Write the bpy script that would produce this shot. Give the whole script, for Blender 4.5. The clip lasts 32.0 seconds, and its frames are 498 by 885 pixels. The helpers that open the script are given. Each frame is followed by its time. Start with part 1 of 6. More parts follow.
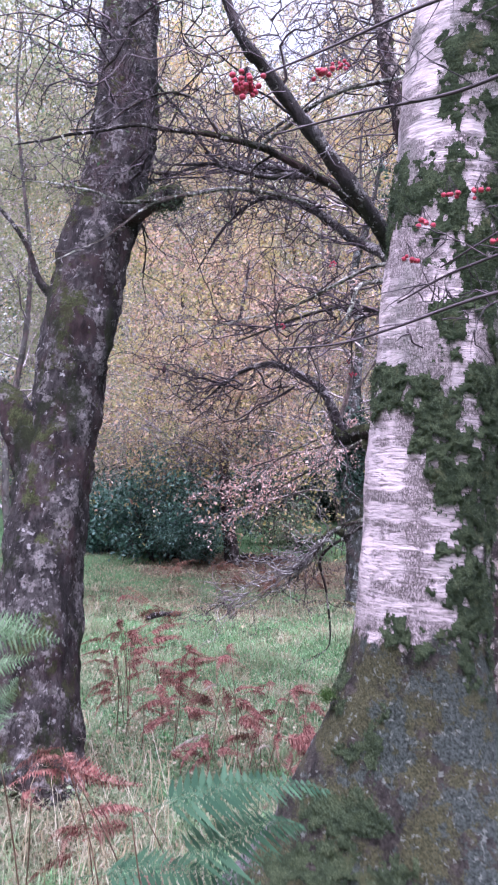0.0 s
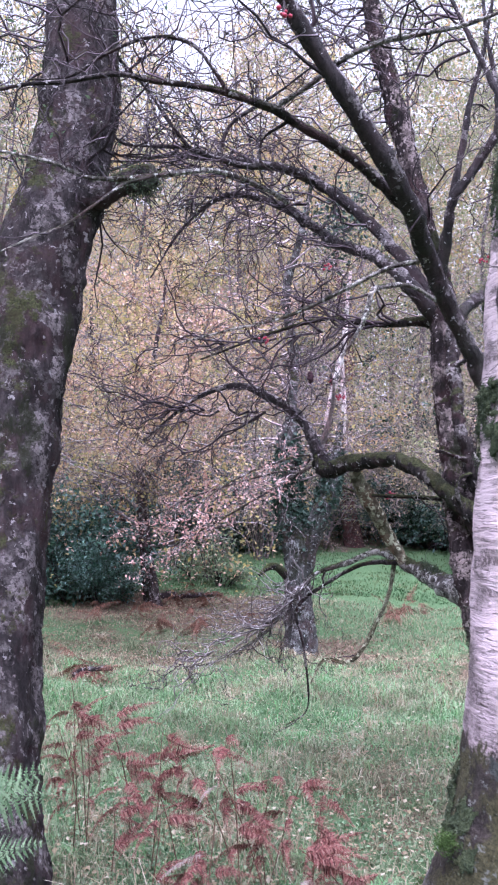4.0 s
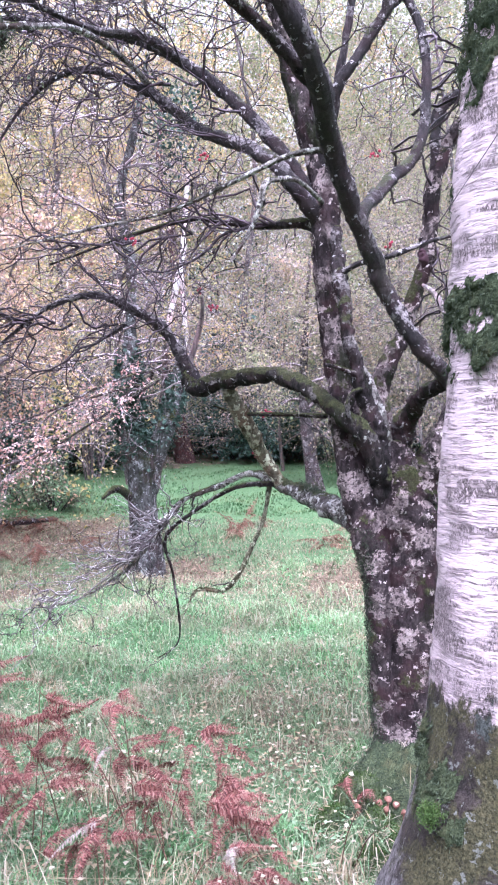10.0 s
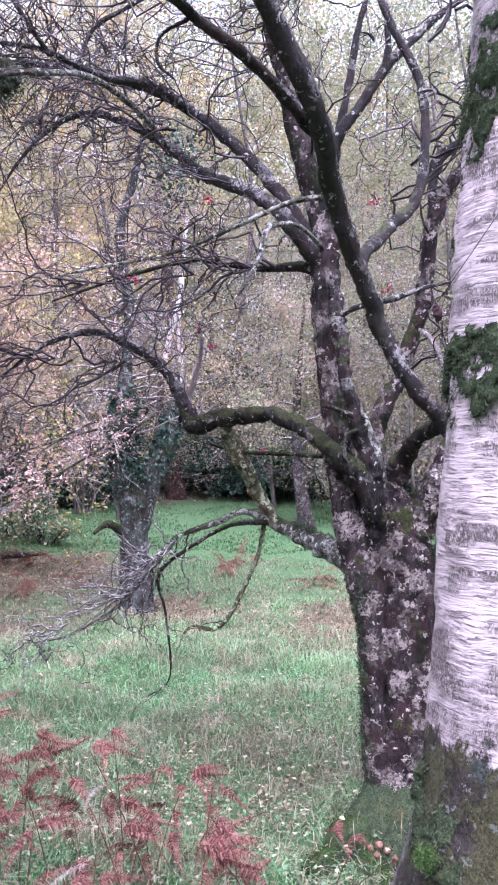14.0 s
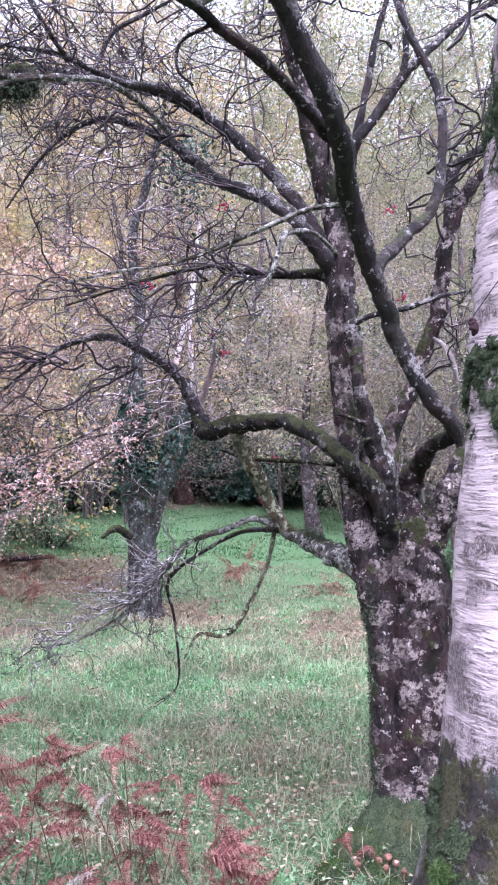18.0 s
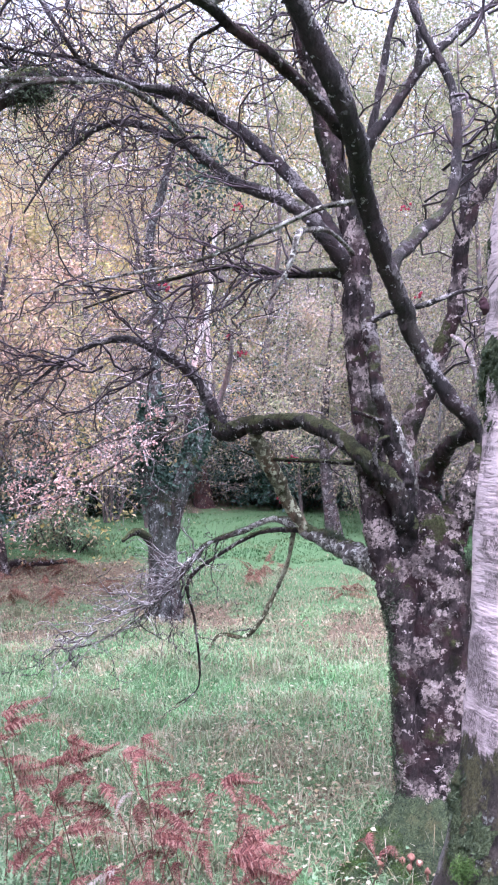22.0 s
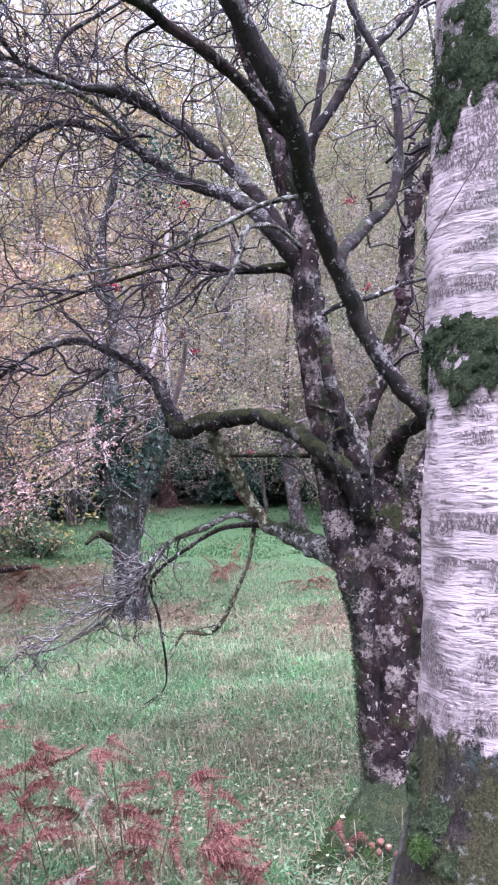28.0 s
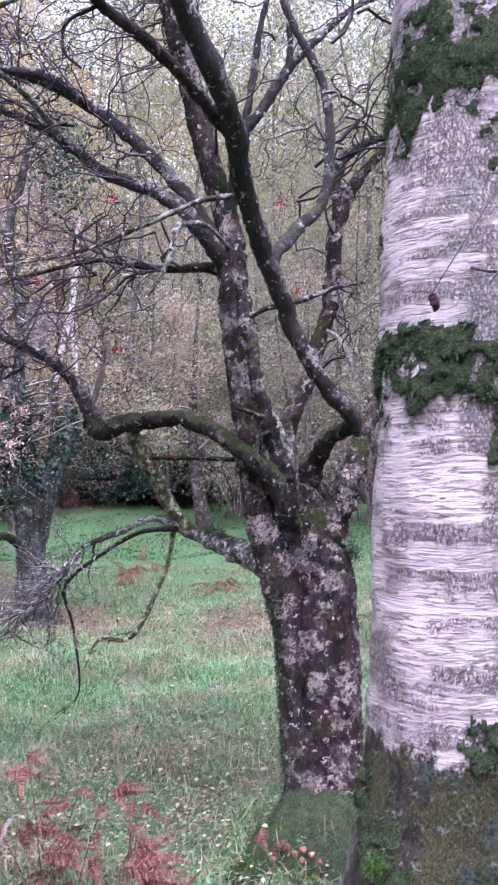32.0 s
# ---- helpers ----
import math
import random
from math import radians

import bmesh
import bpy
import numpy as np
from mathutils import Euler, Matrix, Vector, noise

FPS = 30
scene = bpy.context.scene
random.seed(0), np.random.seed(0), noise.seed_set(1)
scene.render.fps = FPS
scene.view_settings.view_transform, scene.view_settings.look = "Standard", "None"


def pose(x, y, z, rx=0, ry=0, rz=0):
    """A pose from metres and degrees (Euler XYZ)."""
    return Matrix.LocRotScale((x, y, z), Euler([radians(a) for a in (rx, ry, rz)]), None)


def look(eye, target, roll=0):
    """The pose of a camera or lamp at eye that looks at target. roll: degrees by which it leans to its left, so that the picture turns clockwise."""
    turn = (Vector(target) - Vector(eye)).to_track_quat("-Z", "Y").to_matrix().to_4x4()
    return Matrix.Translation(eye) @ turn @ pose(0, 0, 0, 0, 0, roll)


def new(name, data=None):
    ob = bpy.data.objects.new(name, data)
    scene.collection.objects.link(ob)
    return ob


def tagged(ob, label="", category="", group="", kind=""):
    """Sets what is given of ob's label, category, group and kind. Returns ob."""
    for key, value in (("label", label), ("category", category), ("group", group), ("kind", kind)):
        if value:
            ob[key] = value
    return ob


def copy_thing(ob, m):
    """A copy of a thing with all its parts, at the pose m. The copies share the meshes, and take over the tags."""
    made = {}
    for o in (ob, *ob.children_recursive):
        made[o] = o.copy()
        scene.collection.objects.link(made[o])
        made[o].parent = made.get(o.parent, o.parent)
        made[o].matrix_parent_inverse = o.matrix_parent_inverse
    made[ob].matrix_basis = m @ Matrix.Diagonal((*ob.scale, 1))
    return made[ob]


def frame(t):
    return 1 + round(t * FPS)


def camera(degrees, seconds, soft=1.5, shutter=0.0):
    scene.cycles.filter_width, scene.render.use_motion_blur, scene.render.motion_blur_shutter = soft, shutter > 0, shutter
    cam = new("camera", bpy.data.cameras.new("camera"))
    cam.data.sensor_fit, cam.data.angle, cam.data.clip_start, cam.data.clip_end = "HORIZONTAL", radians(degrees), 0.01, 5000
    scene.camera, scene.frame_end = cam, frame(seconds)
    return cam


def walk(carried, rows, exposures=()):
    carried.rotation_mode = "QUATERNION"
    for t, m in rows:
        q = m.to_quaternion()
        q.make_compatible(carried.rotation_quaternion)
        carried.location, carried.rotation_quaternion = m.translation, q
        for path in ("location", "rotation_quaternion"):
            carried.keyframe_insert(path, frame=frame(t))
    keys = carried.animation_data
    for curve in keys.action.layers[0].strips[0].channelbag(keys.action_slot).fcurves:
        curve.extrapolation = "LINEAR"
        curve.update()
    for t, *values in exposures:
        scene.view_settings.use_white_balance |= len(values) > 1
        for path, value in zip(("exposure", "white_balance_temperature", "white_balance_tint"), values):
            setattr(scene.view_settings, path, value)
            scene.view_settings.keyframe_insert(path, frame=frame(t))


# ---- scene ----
cam = camera(33.49, 32.0, 2.1, 0.6)
PATH = [
    (0.0, pose(0.900, -0.875, 1.408, 92.22, -2.00, 19.17)),
    (0.5, pose(0.816, -0.766, 1.427, 92.86, -1.19, 18.74)),
    (1.0, pose(0.745, -0.692, 1.430, 92.81, -1.59, 18.55)),
    (1.5, pose(0.708, -0.648, 1.429, 92.05, -1.42, 17.15)),
    (2.0, pose(0.584, -0.600, 1.440, 92.61, -1.21, 14.51)),
    (2.5, pose(0.454, -0.528, 1.462, 92.77, -0.95, 11.54)),
    (4.5, pose(0.232, -0.261, 1.467, 94.49, -0.82, 11.94)),
    (5.0, pose(0.116, -0.224, 1.487, 93.99, -0.77, 9.34)),
    (5.5, pose(0.045, -0.202, 1.486, 93.19, -0.46, 7.71)),
    (6.0, pose(0.042, -0.169, 1.481, 92.22, -0.65, 7.52)),
    (6.5, pose(0.065, -0.108, 1.485, 92.69, -1.80, 6.39)),
    (7.0, pose(0.055, -0.096, 1.482, 92.87, -2.63, 5.79)),
    (7.5, pose(0.003, -0.085, 1.504, 93.63, -2.00, 1.67)),
    (8.0, pose(-0.035, -0.038, 1.508, 93.03, -0.83, -5.15)),
    (8.5, pose(-0.051, -0.000, 1.503, 88.49, -1.39, -6.01)),
    (9.0, pose(-0.005, 0.028, 1.504, 88.41, -0.57, -4.69)),
    (9.5, pose(0.019, 0.035, 1.496, 88.18, 0.29, -0.57)),
    (10.0, pose(0.026, 0.017, 1.494, 88.37, 0.99, -0.49)),
    (10.5, pose(0.017, 0.009, 1.496, 88.82, 0.72, -0.66)),
    (11.0, pose(0.009, 0.014, 1.497, 89.18, 0.56, -0.82)),
    (11.5, pose(-0.003, 0.027, 1.496, 89.27, 0.23, -0.26)),
    (12.0, pose(-0.008, 0.015, 1.501, 90.02, 0.03, 0.22)),
    (12.5, pose(-0.004, 0.009, 1.499, 90.03, 0.16, 0.53)),
    (13.0, pose(0.000, 0.000, 1.500, 90.69, -0.03, 0.00)),
    (13.5, pose(-0.000, -0.009, 1.502, 91.03, -0.27, -0.99)),
    (14.0, pose(0.002, -0.010, 1.499, 90.96, -0.19, -1.11)),
    (14.5, pose(0.001, -0.008, 1.498, 90.92, -0.27, -1.15)),
    (16.5, pose(-0.003, 0.008, 1.503, 91.25, -0.45, -0.86)),
    (17.0, pose(-0.013, 0.001, 1.505, 91.38, -0.76, -0.80)),
    (17.5, pose(-0.013, -0.008, 1.505, 91.38, -0.79, -0.82)),
    (18.0, pose(-0.017, 0.001, 1.505, 91.34, -0.94, -0.59)),
    (18.5, pose(-0.018, 0.005, 1.504, 91.28, -1.13, -0.82)),
    (19.0, pose(-0.019, 0.004, 1.503, 91.43, -1.12, -1.07)),
    (19.5, pose(-0.015, -0.002, 1.502, 91.45, -1.09, -1.20)),
    (20.0, pose(-0.007, -0.014, 1.502, 91.71, -0.84, -1.05)),
    (20.5, pose(-0.006, -0.018, 1.498, 91.68, -0.70, -0.80)),
    (21.0, pose(-0.007, -0.027, 1.497, 92.18, -0.46, -0.73)),
    (21.5, pose(-0.014, -0.017, 1.496, 92.17, -0.46, 0.02)),
    (22.0, pose(-0.010, 0.001, 1.488, 91.59, -0.31, 0.77)),
    (22.5, pose(0.008, 0.011, 1.482, 91.01, 0.46, 0.54)),
    (23.0, pose(0.015, 0.012, 1.478, 90.07, 0.98, 0.04)),
    (23.5, pose(0.015, 0.007, 1.482, 89.90, 1.19, -0.06)),
    (24.0, pose(0.017, -0.011, 1.486, 90.43, 1.58, -0.69)),
    (24.5, pose(0.018, -0.013, 1.484, 90.40, 1.81, -0.81)),
    (25.0, pose(0.018, -0.014, 1.486, 90.46, 1.79, -1.82)),
    (25.5, pose(0.019, -0.011, 1.485, 90.55, 1.75, -1.75)),
    (27.5, pose(0.023, -0.020, 1.488, 91.59, 1.97, -1.92)),
    (28.0, pose(0.020, -0.012, 1.485, 91.33, 2.04, -1.70)),
    (28.5, pose(0.016, -0.015, 1.484, 91.75, 2.10, -0.58)),
    (29.0, pose(0.017, -0.022, 1.485, 91.80, 1.96, -1.04)),
    (29.5, pose(0.030, -0.026, 1.491, 91.94, 1.62, -1.93)),
    (30.0, pose(0.075, -0.018, 1.488, 92.28, 1.11, -3.16)),
    (30.5, pose(0.071, 0.010, 1.489, 92.25, 1.41, -4.92)),
    (31.0, pose(-0.005, 0.054, 1.501, 91.68, 1.52, -7.10)),
    (31.5, pose(-0.042, 0.064, 1.509, 91.68, 1.26, -9.16)),
    (32.0, pose(-0.069, 0.058, 1.499, 91.18, 1.31, -8.51)),
]
walk(cam, PATH, [(0.0, 1.95, 5490, 31), (6.0, 1.93, 5490, 31), (7.2, 1.90, 5490, 31), (8.0, 1.80, 5490, 31), (8.4, 2.32, 5490, 28.5), (9.0, 2.38, 5490, 28.5), (10.0, 2.47, 5490, 28.5), (12.0, 2.27, 5490, 28.5), (14.0, 2.15, 5490, 28.5), (17.0, 2.09, 5490, 28.5), (19.0, 2.14, 5490, 28.5), (22.0, 2.24, 5490, 28.5), (23.0, 2.40, 5490, 28.5), (24.0, 2.27, 5490, 28.5), (25.0, 2.12, 5490, 28.5), (29.0, 1.99, 5490, 28.5), (32.0, 1.91, 5490, 28.5)])

# ---------- world, light ----------
world = bpy.data.worlds.new("overcast_sky")
scene.world = world
world.use_nodes = True
wn, wl = world.node_tree.nodes, world.node_tree.links
sky = wn.new("ShaderNodeTexSky")
sky.sky_type = "NISHITA"
sky.sun_disc = False
sky.sun_elevation, sky.sun_rotation = radians(61), radians(160)
sky.dust_density, sky.ozone_density = 4.0, 2.0
veil = wn.new("ShaderNodeHueSaturation")
veil.inputs["Saturation"].default_value = 0.18
wl.new(sky.outputs[0], veil.inputs["Color"])
wl.new(veil.outputs[0], wn["Background"].inputs["Color"])
wn["Background"].inputs["Strength"].default_value = 0.15
sun_data = bpy.data.lights.new("sun", "SUN")
sun_data.energy, sun_data.angle, sun_data.color = 1.41, radians(40), (1.0, 0.97, 0.93)
sun = new("sun", sun_data)
sun.matrix_world = look((0, 0, 0), (0.20, 0.52, -1.0))

# ---------- materials ----------
def material(name, rough=0.85):
    m = bpy.data.materials.new(name)
    m.use_nodes = True
    nt = m.node_tree
    b = nt.nodes["Principled BSDF"]
    b.inputs["Roughness"].default_value = rough
    b.inputs["Specular IOR Level"].default_value = 0.25
    return m, nt, b


def node(nt, kind, **values):
    n = nt.nodes.new(kind)
    for key, value in values.items():
        n.inputs[key.replace("_", " ")].default_value = value
    return n


def coords(nt, scale=(1, 1, 1)):
    c = nt.nodes.new("ShaderNodeNewGeometry")
    mp = nt.nodes.new("ShaderNodeMapping")
    mp.inputs["Scale"].default_value = scale
    nt.links.new(c.outputs["Position"], mp.inputs["Vector"])
    return mp.outputs["Vector"]


def noise_of(nt, vec, scale, detail=5.0, rough=0.6):
    n = node(nt, "ShaderNodeTexNoise", Scale=scale, Detail=detail, Roughness=rough)
    nt.links.new(vec, n.inputs["Vector"])
    return n.outputs["Fac"]


def ramp(nt, fac, stops):
    r = nt.nodes.new("ShaderNodeValToRGB")
    el = r.color_ramp.elements
    while len(el) < len(stops):
        el.new(0.5)
    for e, (p, c) in zip(el, stops):
        e.position = p
        e.color = (*c, 1) if len(c) == 3 else (c[0],) * 3 + (1,)
    nt.links.new(fac, r.inputs[0])
    return r.outputs[0]


def mix(nt, fac, a, b):
    n = nt.nodes.new("ShaderNodeMixRGB")
    for i, v in enumerate((fac, a, b)):
        if isinstance(v, (tuple, float, int)):
            n.inputs[i].default_value = (*v, 1) if isinstance(v, tuple) else v
        else:
            nt.links.new(v, n.inputs[i])
    return n.outputs[0]


def math_of(nt, op, a, b=0.0):
    n = nt.nodes.new("ShaderNodeMath")
    n.operation = op
    for i, v in enumerate((a, b)):
        if isinstance(v, (float, int)):
            n.inputs[i].default_value = v
        else:
            nt.links.new(v, n.inputs[i])
    return n.outputs[0]


def bump(nt, b, height, strength=0.5, distance=0.01):
    n = node(nt, "ShaderNodeBump", Strength=strength, Distance=distance)
    nt.links.new(height, n.inputs["Height"])
    nt.links.new(n.outputs[0], b.inputs["Normal"])


def voronoi(nt, vec, scale, feature="F1", output="Color"):
    n = node(nt, "ShaderNodeTexVoronoi", Scale=scale)
    n.feature = feature
    nt.links.new(vec, n.inputs["Vector"])
    return n.outputs[output]


def ragged(nt, vec, amount, scale=35.0):
    """The same place shifted a little at random, for torn outlines."""
    n = node(nt, "ShaderNodeTexNoise", Scale=scale, Detail=5.0, Roughness=0.65)
    nt.links.new(vec, n.inputs["Vector"])
    q = nt.nodes.new("ShaderNodeVectorMath")
    q.operation = "MULTIPLY_ADD"
    q.inputs[1].default_value = (amount,) * 3
    nt.links.new(n.outputs["Color"], q.inputs[0])
    nt.links.new(vec, q.inputs[2])
    return q.outputs[0]


def facing_up(nt):
    geo = nt.nodes.new("ShaderNodeNewGeometry")
    sep = nt.nodes.new("ShaderNodeSeparateXYZ")
    nt.links.new(geo.outputs["Normal"], sep.inputs[0])
    return sep.outputs["Z"]


def bark(name, dark, light, lichen, moss_amount, lichen_amount, grain=22.0, wet=0.0):
    """Rough bark: near-black cracks and paler ridges, maroon stains, hard-edged patches of lichen, each with its own
    tone and spread on top to paint in sky light, and moss on faces that look up.
    """
    m, nt, b = material(name, 0.92 - 0.45 * wet)
    b.inputs["Specular IOR Level"].default_value = 0.15 + 0.6 * wet
    v = coords(nt)
    torn = ragged(nt, v, 0.05)
    ridge = noise_of(nt, coords(nt, (grain * 2.2, grain * 2.2, grain * 0.8)), 1.0, 6.0, 0.7)
    base = mix(nt, ramp(nt, ridge, [(0.40, (0,)), (0.62, (1,))]), dark, light)
    stain = ramp(nt, noise_of(nt, torn, 6.0, 4.0, 0.6), [(0.46, (0,)), (0.58, (0.65,))])
    base = mix(nt, stain, base, (light[0] * 0.90, light[1] * 0.58, light[2] * 0.62))
    soot = ramp(nt, noise_of(nt, coords(nt, (9, 9, 4)), 1.0, 5.0, 0.65), [(0.52, (0,)), (0.60, (0.8,))])
    base = mix(nt, soot, base, (dark[0] * 0.8, dark[1] * 0.8, dark[2] * 0.8))
    tone = ramp(nt, voronoi(nt, torn, 21.0), [(0.22, (0.40,)), (0.42, (0.62,)), (0.55, (0.90,)), (0.75, (1.2,))])
    fine = ramp(nt, noise_of(nt, v, 150.0, 4.0, 0.75), [(0.34, (0.45,)), (0.56, (1.0,))])
    shade = math_of(nt, "MULTIPLY", tone, fine)
    crustcol = node(nt, "ShaderNodeHueSaturation")
    crustcol.inputs["Color"].default_value = (*lichen, 1)
    nt.links.new(shade, crustcol.inputs["Value"])
    cut = 0.625 - 0.85 * lichen_amount
    # Upward faces get extra lichen, which paints in pale sky highlights.
    lit_crust = ramp(nt, math_of(nt, "ADD", noise_of(nt, torn, 10.0, 4.0, 0.62), math_of(nt, "MULTIPLY", facing_up(nt), 0.10)), [(cut, (0,)), (cut + 0.012, (1,))])
    lit_crust = math_of(nt, "MULTIPLY", lit_crust, ramp(nt, noise_of(nt, coords(nt, (3.6, 3.6, 2.6)), 1.0, 5.0, 0.65), [(0.42, (0.12,)), (0.50, (1,))]))
    lit_crust = math_of(nt, "MULTIPLY", lit_crust, ramp(nt, noise_of(nt, v, 62.0, 4.0, 0.7), [(0.42, (0.05,)), (0.50, (1,))]))
    col = mix(nt, lit_crust, base, crustcol.outputs[0])
    cut2 = 0.685 - 0.40 * lichen_amount
    specks = ramp(nt, noise_of(nt, torn, 38.0, 3.0, 0.6), [(cut2, (0,)), (cut2 + 0.015, (1,))])
    col = mix(nt, specks, col, (min(0.7, lichen[0] * 1.3), min(0.7, lichen[1] * 1.38), min(0.7, lichen[2] * 1.38)))
    up = math_of(nt, "ADD", math_of(nt, "MULTIPLY", facing_up(nt), 0.22), noise_of(nt, torn, 6.0, 7.0, 0.7))
    green = ramp(nt, up, [(0.72 - moss_amount, (0,)), (0.78 - moss_amount, (1,))])
    mosscol = mix(nt, ramp(nt, noise_of(nt, v, 130.0, 5.0, 0.75), [(0.35, (0,)), (0.65, (1,))]), (0.020, 0.025, 0.011), (0.13, 0.145, 0.060))
    mosscol = mix(nt, ramp(nt, noise_of(nt, v, 16.0, 5.0, 0.7), [(0.48, (0,)), (0.62, (0.7,))]), mosscol, (0.060, 0.050, 0.028))
    col = mix(nt, green, col, mosscol)
    felt = ramp(nt, noise_of(nt, coords(nt, (4.5, 4.5, 2.2)), 1.0, 8.0, 0.72), [(0.56, (0,)), (0.61, (min(0.9, moss_amount * 7),))])
    col = mix(nt, felt, col, mix(nt, noise_of(nt, v, 120.0, 5.0, 0.7), (0.012, 0.016, 0.008), (0.050, 0.058, 0.030)))
    nt.links.new(col, b.inputs["Base Color"])
    relief = math_of(nt, "ADD", math_of(nt, "ADD", ridge, math_of(nt, "MULTIPLY", lit_crust, 0.55)), math_of(nt, "MULTIPLY", noise_of(nt, v, 110.0, 6.0, 0.75), 0.8))
    relief = math_of(nt, "ADD", relief, math_of(nt, "MULTIPLY", math_of(nt, "ADD", green, felt), math_of(nt, "ADD", 0.3, noise_of(nt, v, 200.0, 4.0, 0.8))))
    bump(nt, b, relief, 1.0, 0.022 * (1 - 0.6 * wet))
    return m


def leafy(name, colours, rough=0.6, through_light=0.35, dull=None, second=None):
    """Leaves and blades: a colour for each piece, and some light through it."""
    m, nt, b = material(name, rough)
    geo = nt.nodes.new("ShaderNodeNewGeometry")
    n = len(colours)
    col = ramp(nt, geo.outputs["Random Per Island"], [((i + 0.5) / n, c) for i, c in enumerate(colours)])
    if second:
        other = ramp(nt, geo.outputs["Random Per Island"], [((i + 0.5) / len(second), c) for i, c in enumerate(second)])
        col = mix(nt, ramp(nt, noise_of(nt, coords(nt), 0.8, 5.0, 0.6), [(0.46, (0,)), (0.56, (1,))]), col, other)
    if dull:
        col = mix(nt, ramp(nt, noise_of(nt, coords(nt), 1.5, 6.0, 0.7), [(0.46, (0,)), (0.64, (0.85,))]), col, dull)
    patch = noise_of(nt, coords(nt), 0.9, 4.0)
    vary = node(nt, "ShaderNodeHueSaturation")
    nt.links.new(math_of(nt, "ADD", math_of(nt, "MULTIPLY", patch, 0.9), 0.55), vary.inputs["Value"])
    nt.links.new(col, vary.inputs["Color"])
    nt.links.new(vary.outputs[0], b.inputs["Base Color"])
    tr = nt.nodes.new("ShaderNodeBsdfTranslucent")
    nt.links.new(vary.outputs[0], tr.inputs["Color"])
    mx = nt.nodes.new("ShaderNodeMixShader")
    mx.inputs[0].default_value = through_light
    nt.links.new(b.outputs[0], mx.inputs[1])
    nt.links.new(tr.outputs[0], mx.inputs[2])
    nt.links.new(mx.outputs[0], nt.nodes["Material Output"].inputs["Surface"])
    return m


def twig_material(name, a, c):
    """Damp bark of thin shoots: a tone for each, and a pale sky highlight painted along the upper side."""
    m, nt, b = material(name, 0.5)
    b.inputs["Specular IOR Level"].default_value = 0.3
    geo = nt.nodes.new("ShaderNodeNewGeometry")
    col = mix(nt, geo.outputs["Random Per Island"], a, c)
    lit_crust = math_of(nt, "ADD", math_of(nt, "MULTIPLY", facing_up(nt), 0.16), noise_of(nt, coords(nt), 26.0, 5.0, 0.7))
    col = mix(nt, ramp(nt, lit_crust, [(0.59, (0,)), (0.69, (0.85,))]), col, (c[0] * 2.6, c[1] * 2.95, c[2] * 2.9))
    nt.links.new(col, b.inputs["Base Color"])
    return m


BARK = bark("lichened_bark", (0.022, 0.017, 0.018), (0.090, 0.070, 0.074), (0.47, 0.385, 0.375), 0.125, 0.14)
BARK_LEAN = bark("dull_lichened_bark", (0.022, 0.019, 0.020), (0.085, 0.073, 0.076), (0.25, 0.222, 0.225), 0.12, 0.13)
BARK_IVY = bark("slate_grey_bark", (0.030, 0.031, 0.030), (0.105, 0.108, 0.104), (0.30, 0.31, 0.31), 0.10, 0.13)
BARK_DARK = bark("wet_dark_bark", (0.011, 0.008, 0.010), (0.045, 0.032, 0.037), (0.44, 0.395, 0.405), 0.05, 0.09, 30.0, 0.45)
BARK_GREY = bark("grey_lichened_bark", (0.016, 0.013, 0.014), (0.080, 0.064, 0.066), (0.40, 0.36, 0.36), 0.11, 0.10, 22.0, 0.1)
BARK_MOSSY = bark("mossy_bark", (0.010, 0.009, 0.009), (0.060, 0.048, 0.046), (0.42, 0.39, 0.37), 0.21, 0.095, 22.0, 0.1)
# Pale partly from lichen, partly to paint in light on the limbs' tops.
BARK_LIT_LICHEN = bark("lit_lichened_bark", (0.036, 0.031, 0.029), (0.17, 0.148, 0.140), (0.54, 0.51, 0.48), 0.09, 0.30, 22.0, 0.1)
# Paler than the near barks: distance haze put into the colour.
BARK_FAR = bark("hazed_far_bark", (0.065, 0.060, 0.058), (0.165, 0.150, 0.145), (0.25, 0.24, 0.23), 0.10, 0.06, 6.0)
TWIG = twig_material("bare_twig", (0.013, 0.009, 0.012), (0.056, 0.037, 0.046))
TWIG_GREY = twig_material("grey_twig", (0.05, 0.04, 0.043), (0.20, 0.165, 0.17))
# Shoots of farther trees, their colour lightened to paint in haze.
TWIG_FAR = twig_material("hazed_far_twig", (0.08, 0.06, 0.066), (0.26, 0.20, 0.21))
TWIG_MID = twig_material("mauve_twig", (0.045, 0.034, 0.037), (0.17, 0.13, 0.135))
# Light on the low limb's spray is put into this pale tone.
TWIG_PALE = twig_material("lit_grey_twig", (0.06, 0.05, 0.052), (0.24, 0.205, 0.21))
BARK_YELLOW = bark("yellow_lichened_bark", (0.06, 0.056, 0.036), (0.22, 0.205, 0.13), (0.44, 0.43, 0.31), 0.07, 0.32)
BARK_RED = bark("reddish_far_bark", (0.045, 0.028, 0.028), (0.135, 0.080, 0.078), (0.20, 0.15, 0.15), 0.03, 0.04, 8.0)
PALE_WOOD = bark("bleached_dead_wood", (0.30, 0.26, 0.26), (0.52, 0.46, 0.46), (0.60, 0.56, 0.56), -0.1, 0.1)
WHITE_STEM = bark("flaking_white_bark", (0.55, 0.51, 0.49), (0.84, 0.80, 0.78), (0.14, 0.12, 0.12), -0.1, 0.05)
